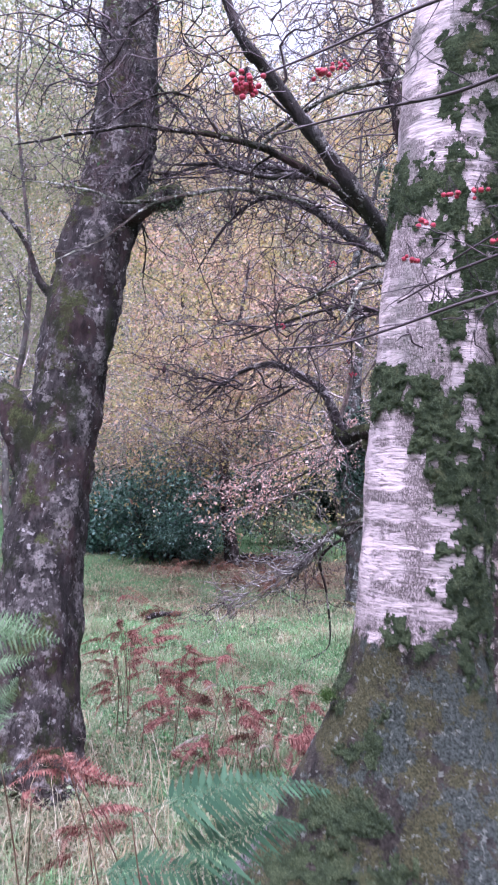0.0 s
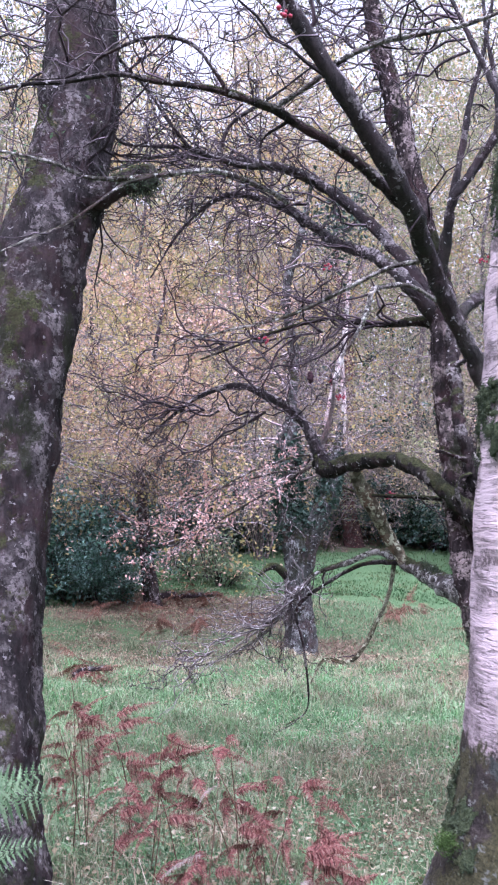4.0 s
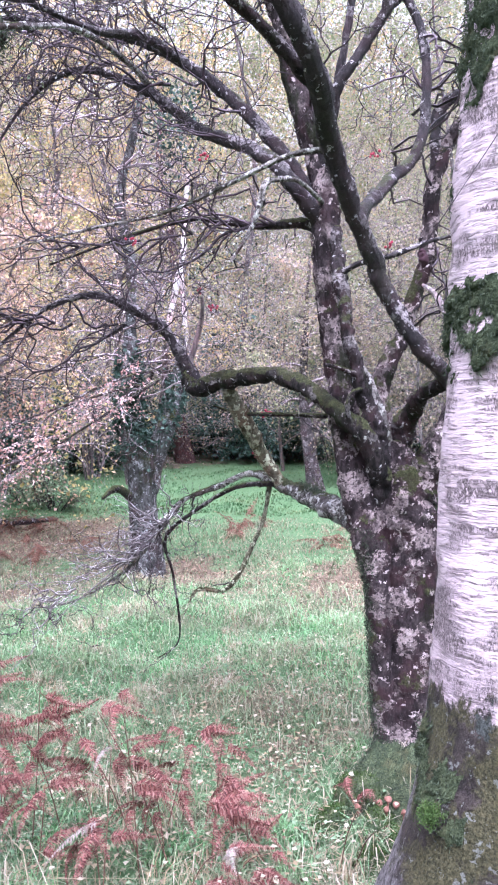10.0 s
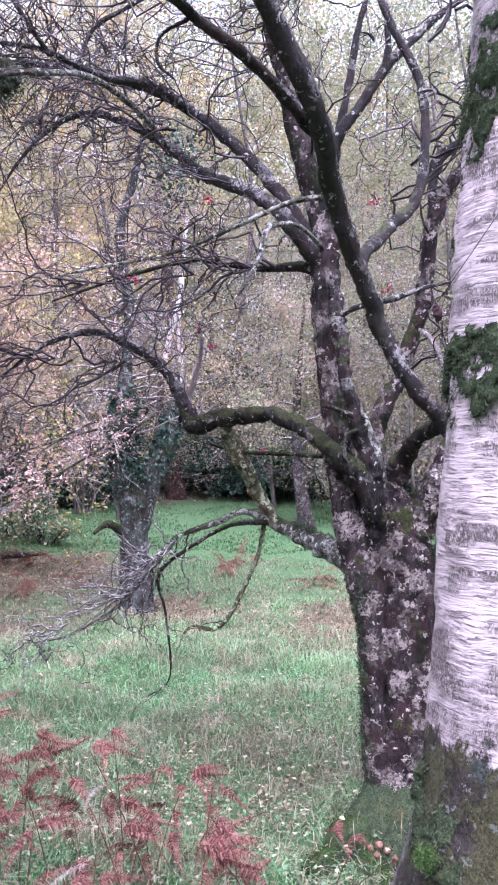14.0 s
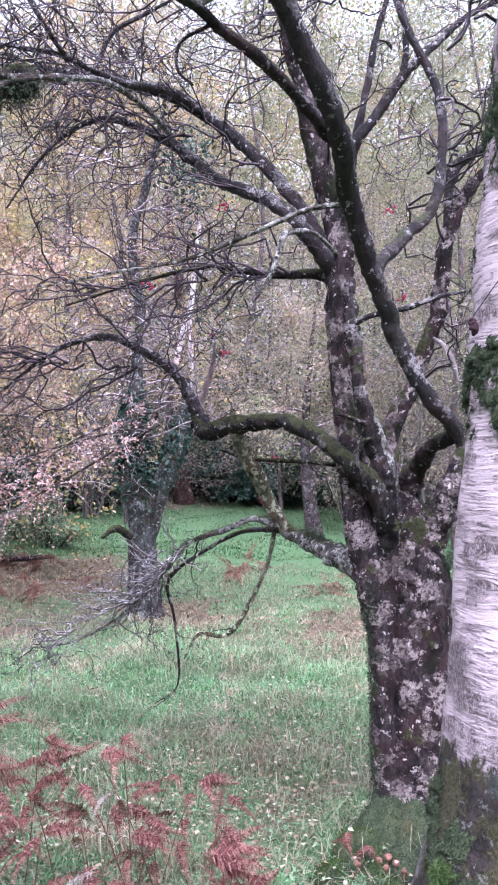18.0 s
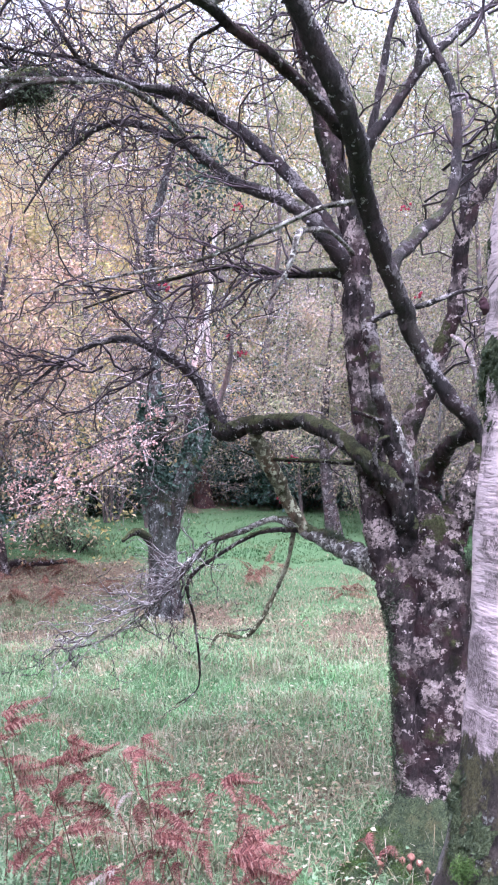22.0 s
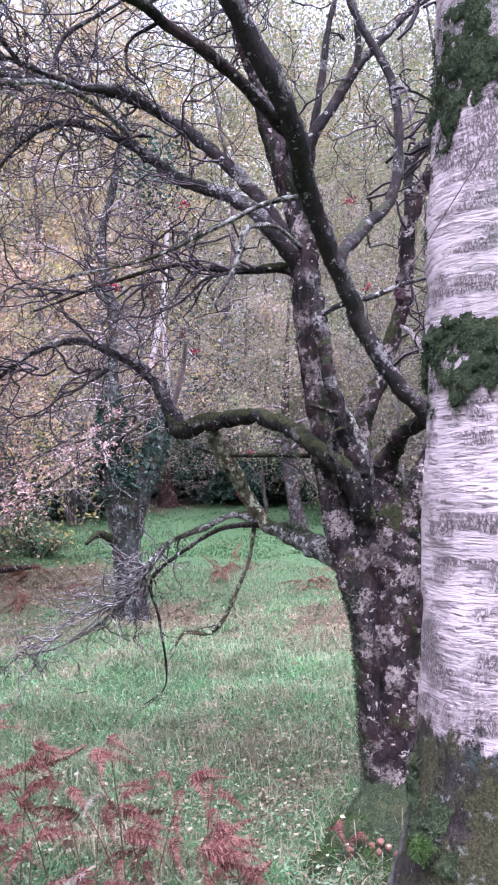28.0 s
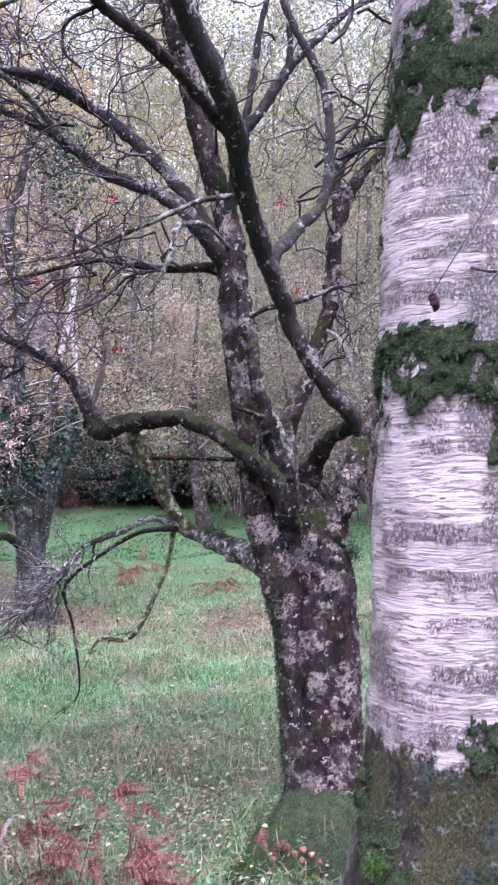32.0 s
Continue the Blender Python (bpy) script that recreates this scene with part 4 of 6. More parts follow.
    # boughs that reach over the leaning trunk
    limb([(-0.36, 3.72, 2.98, 0.014), (-0.40, 3.30, 2.90, 0.012), (-0.469, 2.70, 2.742, 0.0111), (-0.576, 2.45, 2.642, 0.0100), (-0.669, 2.30, 2.573, 0.0094), (-0.785, 2.20, 2.541, 0.0075), (-0.878, 2.15, 2.573, 0.0066), (-0.968, 2.10, 2.587, 0.0057), (-1.061, 2.10, 2.610, 0.0050), (-1.213, 2.10, 2.637, 0.0029)], BARK_LIT_LICHEN, 60, True, 9, 2, 0.12, 0.36, 0.02, 0.3)
    limb([(-0.602, 2.40, 2.620, 0.0065), (-0.671, 2.25, 2.534, 0.0061), (-0.728, 2.20, 2.471, 0.0053), (-0.835, 2.15, 2.373, 0.0044), (-0.940, 2.10, 2.311, 0.0036), (-1.049, 2.10, 2.271, 0.0021)], BARK_LIT_LICHEN, 30, True, 6, 1, 0.1, 0.25)
    limb([(-0.22, 3.66, 3.06, 0.020), (-0.348, 3.40, 3.042, 0.0187), (-0.487, 3.30, 3.012, 0.0160), (-0.594, 3.20, 3.011, 0.0131), (-0.721, 3.10, 3.029, 0.0106), (-0.841, 3.00, 3.004, 0.0082), (-0.942, 2.90, 2.981, 0.0059), (-1.003, 2.90, 3.051, 0.0040)], BARK, 50, True, 12, 2, 0.12, 0.4, 0, 0.3)
    limb([(-0.700, 3.12, 3.02, 0.0106), (-0.771, 3.00, 3.108, 0.0092), (-0.871, 3.00, 3.261, 0.0092), (-0.959, 3.00, 3.353, 0.0082), (-1.049, 3.00, 3.471, 0.0072), (-1.127, 3.00, 3.603, 0.0051)], BARK, 40, True, 12, 2, 0.12, 0.4, 0, 0.2)
    limb([(-0.610, 3.20, 3.012, 0.0095), (-0.547, 3.20, 3.165, 0.0087), (-0.424, 3.20, 3.245, 0.0087), (-0.326, 3.20, 3.301, 0.0065), (-0.181, 3.20, 3.403, 0.0044)], BARK, 40, True, 14, 2, 0.12, 0.4, 0, 0.2)
    limb([(0.44, 3.50, 2.27, 0.027), (0.29, 3.55, 2.32, 0.023), (0.14, 3.60, 2.32, 0.016), (-0.03, 3.60, 2.34, 0.013), (-0.18, 3.62, 2.36, 0.011), (-0.46, 3.70, 2.31, 0.008), (-0.83, 3.80, 2.21, 0.005)], BARK_MOSSY, 50, True, 22, 2, 0.14, 0.5, 0.04, 0.35)
    limb([(0.289, 2.62, 2.331, 0.0105), (0.177, 2.65, 2.318, 0.0095), (0, 2.7, 2.252, 0.0085), (-0.21, 2.8, 2.19, 0.0065), (-0.47, 2.85, 2.15, 0.005), (-0.84, 2.9, 2.08, 0.0025)], BARK_LIT_LICHEN, 40, True, 8, 1, 0.1, 0.4, 0.02, 0.4)
    limb([(0.38, 3.46, 2.38, 0.010), (0.26, 3.15, 2.38, 0.0095), (0.18, 2.95, 2.335, 0.0105), (0.12, 2.80, 2.28, 0.0105), (0.10, 2.78, 2.21, 0.0095), (0.07, 2.78, 2.13, 0.008), (0.0, 2.78, 2.02, 0.005)], BARK_LIT_LICHEN, 36, False)
    # the mossy elbow
    limb([(0.640, 3.40, 1.10, 0.070), (0.600, 3.36, 1.206, 0.056), (0.567, 3.33, 1.288, 0.046), (0.523, 3.31, 1.406, 0.040), (0.434, 3.33, 1.500, 0.037), (0.334, 3.42, 1.590, 0.036), (0.247, 3.52, 1.649, 0.035), (0.12, 3.70, 1.69, 0.036), (-0.06, 3.85, 1.67, 0.041), (-0.17, 3.90, 1.645, 0.044), (-0.225, 3.93, 1.685, 0.036), (-0.235, 3.95, 1.74, 0.020)], BARK_MOSSY, 90, False)
    limb([(-0.17, 3.90, 1.65, 0.030), (-0.215, 3.94, 1.72, 0.033), (-0.255, 3.96, 1.79, 0.030), (-0.34, 4.00, 1.93, 0.027), (-0.49, 4.00, 2.03, 0.023), (-0.67, 4.00, 2.10, 0.019), (-0.92, 4.05, 2.04, 0.012), (-1.24, 4.10, 1.81, 0.006)], BARK, 80, True, 14, 2, 0.18, 0.5, 0.03, 0.35)
    limb([(-0.235, 3.98, 1.70, 0.015), (-0.188, 3.95, 1.85, 0.0135), (-0.155, 3.93, 1.98, 0.012), (-0.148, 3.90, 2.10, 0.007)], PALE_WOOD, 24, False)
    # the low fork
    limb([(0.66, 3.47, 0.92, 0.08), (0.53, 3.50, 1.05, 0.062), (0.40, 3.70, 1.10, 0.050), (0.27, 3.95, 1.15, 0.041), (0.08, 4.15, 1.22, 0.020), (-0.09, 4.20, 1.16, 0.015), (-0.29, 4.20, 1.08, 0.012), (-0.39, 4.20, 0.95, 0.010), (-0.55, 4.20, 0.76, 0.008), (-0.83, 4.20, 0.59, 0.005), (-1.09, 4.20, 0.55, 0.003)], BARK_LIT_LICHEN, 90, True, 75, 2, 0.16, 0.30, 0.07, 0.52)
    limb([(0.22, 4.00, 1.18, 0.016), (0.0, 4.10, 1.16, 0.012), (-0.20, 4.15, 1.05, 0.010), (-0.37, 4.20, 0.90, 0.009), (-0.34, 4.25, 0.69, 0.007), (-0.32, 4.30, 0.36, 0.005), (-0.44, 4.30, 0.25, 0.003)], BARK_GREY, 50, True, 14, 1, 0.14, 0.22, 0.1, 0.5)
    limb([(0.16, 4.05, 1.19, 0.013), (0.12, 4.10, 0.99, 0.0105), (0.03, 4.10, 0.79, 0.0115), (-0.02, 4.10, 0.70, 0.010), (-0.09, 4.10, 0.645, 0.0105), (-0.21, 4.10, 0.65, 0.008), (-0.28, 4.10, 0.53, 0.004)], BARK_YELLOW, 50, True, 6, 1, 0.14, 0.25, 0.05, 0.5)
    limb([(-0.04, 3.85, 1.64, 0.036), (0.04, 3.90, 1.48, 0.038), (0.13, 4.00, 1.31, 0.034), (0.21, 4.00, 1.18, 0.028)], BARK_YELLOW, 40, False)
    limb([(0.38, 3.50, 1.50, 0.011), (0.25, 3.70, 1.51, 0.010), (0.02, 3.90, 1.52, 0.009), (-0.11, 4.00, 1.56, 0.005)], BARK_MOSSY, 30, True, 8, 1, 0.12, 0.3)
    # limbs to the east
    limb([(0.655, 3.45, 1.20, 0.080), (0.640, 3.45, 1.328, 0.066), (0.590, 3.45, 1.504, 0.049), (0.605, 3.45, 1.635, 0.042), (0.658, 3.46, 1.751, 0.037), (0.703, 3.47, 1.833, 0.034), (0.761, 3.50, 1.997, 0.031), (0.791, 3.50, 2.087, 0.032), (0.815, 3.50, 2.173, 0.034), (0.83, 3.50, 2.30, 0.033), (0.85, 3.50, 2.49, 0.032), (0.94, 3.50, 2.68, 0.026), (1.06, 3.50, 2.82, 0.021), (1.3, 3.5, 3.1, 0.01)], BARK, 70, True, 9, 2, 0.14, 0.5)
    limb([(0.85, 3.50, 2.49, 0.023), (0.86, 3.50, 2.73, 0.026), (0.93, 3.50, 2.82, 0.024), (1.05, 3.50, 2.88, 0.016), (1.3, 3.5, 2.95, 0.008)], BARK, 44, True, 9, 2)
    limb([(0.422, 2.78, 2.161, 0.0259), (0.57, 3, 2.34, 0.024), (0.69, 3.1, 2.47, 0.022), (0.74, 3.15, 2.71, 0.02), (0.73, 3.2, 2.97, 0.018), (0.63, 3.2, 3.17, 0.016), (0.55, 3.2, 3.35, 0.013), (0.4, 3.2, 3.7, 0.007)], BARK, 60, True, 9, 2)
    limb([(0.385, 3.48, 2.52, 0.030), (0.405, 3.40, 2.66, 0.026), (0.434, 3.32, 2.813, 0.0235), (0.50, 3.30, 2.90, 0.022), (0.62, 3.30, 3.08, 0.021), (0.75, 3.32, 3.22, 0.017), (0.90, 3.35, 3.36, 0.012), (1.08, 3.38, 3.46, 0.006)], BARK, 50, True, 9, 2, start=0.5)
    limb([(0.615, 3.30, 3.07, 0.0155), (0.62, 3.28, 3.18, 0.0140), (0.605, 3.28, 3.34, 0.011), (0.57, 3.28, 3.55, 0.008), (0.55, 3.28, 3.9, 0.004)], BARK, 30, True, 8, 2)
    limb([(0.420, 3.36, 2.76, 0.0175), (0.445, 3.32, 2.90, 0.0165), (0.475, 3.32, 3.06, 0.0150), (0.505, 3.32, 3.24, 0.013), (0.56, 3.32, 3.45, 0.010), (0.62, 3.32, 3.8, 0.005)], BARK, 40, True, 8, 2)
    limb([(0.43, 3.36, 2.07, 0.012), (0.50, 3.30, 2.10, 0.011), (0.61, 3.20, 2.11, 0.011), (0.75, 3.20, 2.16, 0.009), (0.88, 3.20, 2.19, 0.006)], BARK, 30, True, 8, 1, 0.12, 0.3)
    limb([(0.700, 3.42, 1.05, 0.120), (0.730, 3.42, 1.15, 0.105), (0.773, 3.42, 1.249, 0.085), (0.826, 3.42, 1.355, 0.066), (0.873, 3.42, 1.462, 0.049), (0.923, 3.45, 1.569, 0.039), (0.998, 3.50, 1.727, 0.030), (1.06, 3.55, 2.0, 0.022)], BARK, 60, True, 6, 2, 0.18)
    limb([(0.779, 3.42, 2.03, 0.007), (0.790, 3.36, 2.005, 0.008), (0.806, 3.33, 1.978, 0.0102), (0.827, 3.30, 1.918, 0.0113), (0.850, 3.28, 1.821, 0.005)], PALE_WOOD, 30, False)
    rng = ROWAN_TWIGS.rng
    for (x0, y0, z0), (x1, y1, z1), count, fall in (((0.1, 3.5, 2.75), (-1.0, 3.8, 3.3), 20, 0.1), ((0.1, 3.5, 2.62), (-0.7, 3.8, 3.0), 11, -0.15), ((0.2, 3.55, 2.32), (-0.7, 3.7, 2.26), 30, -0.12),
                                                    ((-0.3, 4.0, 1.95), (-1.1, 4.05, 1.98), 24, -0.08), ((0.07, 2.3, 2.6), (-0.4, 2.0, 2.75), 10, 0.0), ((0.5, 3.2, 2.3), (0.9, 3.5, 3.0), 14, 0.3),
                                                    ((0.2, 3.5, 3.2), (-0.05, 3.5, 4.3), 34, 0.25), ((0.05, 1.97, 2.74), (-0.25, 1.8, 3.2), 8, 0.2), ((-0.2, 3.7, 3.1), (-1.1, 3.9, 3.36), 30, 0.55), ((0.5, 3.2, 3.4), (0.4, 3.2, 3.7), 16, 0.5), ((0.69, 3.0, 3.0), (1.1, 3.1, 3.5), 8, 0.4)):
        for _ in range(int(count * 0.7)):
            k = rng.uniform(0, 1)
            at = np.array([x0 + (x1 - x0) * k, y0 + (y1 - y0) * k, z0 + (z1 - z0) * k])
            way = np.array([-1.0 if x1 < x0 else 0.4, rng.normal(0, 0.45), fall + rng.normal(0, 0.42)])
            ROWAN_TWIGS.grow(at, way, rng.uniform(0.6, 1.15), rng.uniform(0.0044, 0.0086) * (0.55 if y0 < 2.5 else 1.0), 2, 3, 0.72, 0.01, 0, 0.95, 0.6)
    fine = Twigs(23)
    for (x0, z0), (x1, z1), count in (((-0.28, 1.08), (-0.55, 0.78), 26), ((-0.45, 0.88), (-0.95, 0.58), 14)):
        for _ in range(count):
            k = fine.rng.uniform(0, 1)
            fine.grow(np.array([x0 + (x1 - x0) * k, 4.2 + fine.rng.normal(0, 0.05), z0 + (z1 - z0) * k]), np.array([-0.8, fine.rng.normal(0, 0.6), fine.rng.normal(-0.2, 0.45)]), fine.rng.uniform(0.2, 0.42), 0.0062, 1, 4, 0.4, 0.02, 0, 0.8, 0.6)
    for _ in range(10):
        k = fine.rng.uniform(0, 1)
        fine.grow(np.array([-0.30 - 0.22 * k, 4.2 + fine.rng.normal(0, 0.06), 1.04 - 0.24 * k]), np.array([-1.0, fine.rng.normal(0, 0.35), fine.rng.normal(-0.42, 0.16)]), fine.rng.uniform(0.45, 0.95), 0.0048, 1, 3, 0.15, 0.0, 0.02, 0.55, 0.5)
    fine.build("spray", TWIG_PALE, rowan, 3, "fine grey shoots at the end of the low limb, painted pale as lit")
    rng = np.random.default_rng(24)
    along = spline([(0.56, 3.48, 1.04), (0.45, 3.62, 1.08), (0.36, 3.78, 1.12), (0.24, 3.97, 1.17)], 400)
    fuzz = along[rng.integers(0, 400, 5200)] + rng.normal(0, 1, (5200, 3)) * [0.014, 0.014, 0.010] + [0, 0, 0.036]
    fuzz = fuzz[np.sin(fuzz[:, 0] * 42) > rng.normal(-0.1, 0.4, len(fuzz))]
    leaf_mesh("moss_tuft", fuzz, 0.010, MOSS, rowan, rng, 0.0, "cushions of moss along the low limb", 0.3, -0.3)
    leaf_mesh("moss_tuft", np.array([0.832, 3.33, 1.110]) + rng.normal(0, 0.02, (900, 3)), 0.012, MOSS, rowan, rng, 0.0, "round cushion of moss in the fork", 0.3, -0.4)
    z = rng.uniform(0.0, 1.05, 9000)
    a = rng.normal(math.radians(205), 0.55, 9000)
    r = np.interp(z, [0, 0.3, 0.6, 0.85, 1.05], [0.062, 0.050, 0.049, 0.062, 0.078]) + np.abs(rng.normal(0, 0.005, 9000))
    strip = np.stack([np.interp(z, [0, 0.3, 0.8, 1.05], [0.597, 0.585, 0.570, 0.540]) + r * np.cos(a), 3.37 + r * np.sin(a), z], -1)
    strip = strip[np.sin(z * 23 + 2 * a) + np.sin(z * 9 - 3 * a) > rng.normal(-0.6, 0.6, len(z))]
    leaf_mesh("moss_tuft", strip, 0.009, MOSS, rowan, rng, 0.0, "dark moss down the shaded edge of the trunk", 0.35, 0.3)
    ROWAN_TWIGS.build("twigwork", TWIG, rowan, 3, "tangle of fine bare shoots")


build_rowan()


def berry_mesh():
    bm = bmesh.new()
    bmesh.ops.create_icosphere(bm, subdivisions=2, radius=0.0058)
    me = bpy.data.meshes.new("berry")
    bm.to_mesh(me)
    bm.free()
    me.materials.append(BERRY)
    for f in me.polygons:
        f.use_smooth = True
    return me


BERRY_MESH = berry_mesh()


def berry_cluster(place, count, spread, parent, seed):
    """A flat-topped bunch: a fan of thin stalks, each with a berry at its end."""
    rng = np.random.default_rng(seed)
    place = np.array(place)
    hub = place + [0, 0, 0.03 + spread * 0.6]
    ends = place + rng.normal(0, 1, (count, 3)) * [spread, spread, spread * 0.6]
    stalks = np.stack([np.concatenate([hub + (e - hub) * k, [0.0008]]) for e in ends for k in (0, 0.5, 1.0)]).reshape(count, 3, 4)
    bunch = mesh_object("fruit_stalk", rings(stalks, 3).reshape(-1, 3), tube_faces(count, 3, 3), TWIG, parent)
    for e in ends:
        ob = new("berry", BERRY_MESH)
        ob.parent = bunch
        ob.matrix_parent_inverse = bunch.matrix_world.inverted()
        c = rng.uniform(0.8, 1.2)
        ob.matrix_basis = Matrix.LocRotScale(tuple(e - [0, 0, 0.004]), None, (c, c, c * 0.95))
    return bunch


# ---------- the leaning tree with grey lichen ----------
def build_leaning_tree():
    t = thing("leaning_tree", (-0.98, 2.04, 0.1), "leaning old tree with dark bark spotted by grey lichen", "tree")
    wood("trunk", [(-0.97, 2.03, -0.05, 0.24), (-0.99, 2.05, 0.22, 0.205), (-1.03, 2.10, 0.54, 0.180), (-1.09, 2.20, 0.99, 0.174), (-1.12, 2.30, 1.35, 0.164), (-1.13, 2.40, 1.74, 0.161), (-1.12, 2.52, 2.29, 0.163), (-1.06, 2.65, 2.87, 0.155), (-1.07, 2.75, 3.48, 0.145), (-1.12, 2.85, 4.13, 0.12), (-1.15, 2.9, 5.6, 0.08)],
         BARK_LEAN, t, 60, 170, 0.12, 7.0, "lichened leaning trunk", root_flare(-0.98, 2.04, 0.0, 0.4, 4, 0.4), 0.05)
    wood("limb", [(-1.14, 2.30, 1.30, 0.12), (-1.30, 2.28, 1.62, 0.095), (-1.44, 2.25, 1.75, 0.080), (-1.60, 2.20, 1.98, 0.068), (-2.0, 2.2, 2.7, 0.05)], BARK_LEAN, t, 20, 50, 0.13, 9.0)
    wood("limb", [(-1.08, 2.60, 2.56, 0.085), (-0.96, 2.57, 2.600, 0.066), (-0.88, 2.55, 2.628, 0.050), (-0.798, 2.55, 2.655, 0.043), (-0.745, 2.56, 2.673, 0.048), (-0.700, 2.57, 2.684, 0.046), (-0.672, 2.57, 2.686, 0.026)], BARK_LEAN, t, 20, 50, 0.26, 14.0, "broken limb ending in a knob")
    wood("limb", [(-1.20, 2.48, 2.15, 0.034), (-1.30, 2.40, 2.27, 0.017), (-1.34, 2.35, 2.42, 0.012), (-1.43, 2.30, 2.56, 0.009), (-1.6, 2.3, 2.7, 0.004)], BARK_LEAN, t, 10, 30, 0.13, 9.0)
    rng = np.random.default_rng(32)
    shag = np.array([-0.745, 2.56, 2.665]) + rng.normal(0, 1, (2600, 3)) * [0.05, 0.032, 0.030]
    leaf_mesh("moss_tuft", shag, 0.016, MOSS, t, rng, 0.0, "shaggy dark moss round the knob", 0.25, 0.9)
    tw = Twigs(31)
    for _ in range(58):
        z = tw.rng.uniform(2.6, 5.0)
        a = tw.rng.uniform(0, 6.28)
        tw.grow(np.array([np.interp(z, [1.3, 2.8, 4], [-1.12, -1.06, -1.12]), 2.65, z]), np.array([np.cos(a), np.sin(a) * 0.8 + 0.1, 0.25]), 0.9, 0.008, 2, 4, 0.3, 0.02)
    tw.build("twigwork", TWIG, t)
    tips = np.array(tw.tips)
    tips = tips[(tips[:, 0] < -0.75) & (tips[:, 2] > 2.7)]
    p = tips[tw.rng.integers(0, len(tips), 1500)] + tw.rng.normal(0, 0.03, (1500, 3))
    leaf_mesh("foliage", p, 0.022, HERB, t, tw.rng, 0.2, "a few dull green leaves still on the shoots", 0.5, 0.3)


build_leaning_tree()


# ---------- trees of the wood ----------
def crown_tree(name, label, seed, tall, girth, bark_mat, leaf_mat, leaf_size, leaves_per_tip, twig_mat=TWIG_FAR, first=0.3, spread=1.0, limbs=14, droop=0.02, level=2, kids=4):
    """A tree at the origin: tapering trunk, limbs, shoots and small leaves at their ends."""
    rng = np.random.default_rng(seed)
    t = thing(name, (0, 0, 0), label, "tree")
    lean = rng.normal(0, 0.05, 2)
    pts = [(lean[0] * z + 0.16 * math.sin(z * 0.9 + seed), lean[1] * z + 0.14 * math.cos(z * 0.7 + seed), z, girth * (1.25 if z == 0 else 1 - 0.85 * z / tall)) for z in np.linspace(0, tall, 9)]
    wood("trunk", [(pts[0][0], pts[0][1], -0.3, girth * 1.4)] + pts, bark_mat, t, 14, 40, 0.12, 4.0)
    path = spline(pts, 60)
    tw = Twigs(seed)
    for k in range(limbs):
        i = int((first + (0.97 - first) * (k + rng.uniform(0, 1)) / limbs) * 59)
        a = rng.uniform(0, 2 * np.pi)
        run = spread * tall * 0.28 * (1.15 - 0.7 * i / 59)
        q = tw.shoot(path[i, :3], np.array([np.cos(a), np.sin(a), rng.uniform(0.1, 0.9)]), run, max(path[i, 3] * 0.4, 0.012), 0.12, droop * 0.7)
        for s in range(2, 8, 2):
            for _ in range(4):
                d = q[s, :3] - q[s - 1, :3]
                d = d / np.linalg.norm(d) + rng.normal(0, 0.6, 3)
                tw.grow(q[s, :3], d, run * 0.36 * rng.uniform(0.5, 1.2), max(q[s, 3] * 0.5, 0.006), level - 1, kids, 0.2, droop, 0, 0.8, 0.6)
    tw.build("branchwork", twig_mat, t)
    if leaves_per_tip:
        tips = np.array(tw.tips)
        p = np.repeat(tips, leaves_per_tip, 0) + rng.normal(0, 0.10, (len(tips) * leaves_per_tip, 3))
        leaf_mesh("foliage", p, leaf_size, leaf_mat, t, rng, 0.2, "", 0.6, 0.3)
    return t


def place_copies(ob, spots, group):
    tagged(ob, group=group)
    x, y, turn, s = spots[0]
    ob.matrix_world = Matrix.LocRotScale((x, y, float(height(x, y))), Euler((0, 0, radians(turn))), (s, s, s))
    for x, y, turn, s in spots[1:]:
        c = copy_thing(ob, Matrix.LocRotScale((x, y, float(height(x, y))), Euler((0, 0, radians(turn))), None))
        c.scale = (s, s, s)


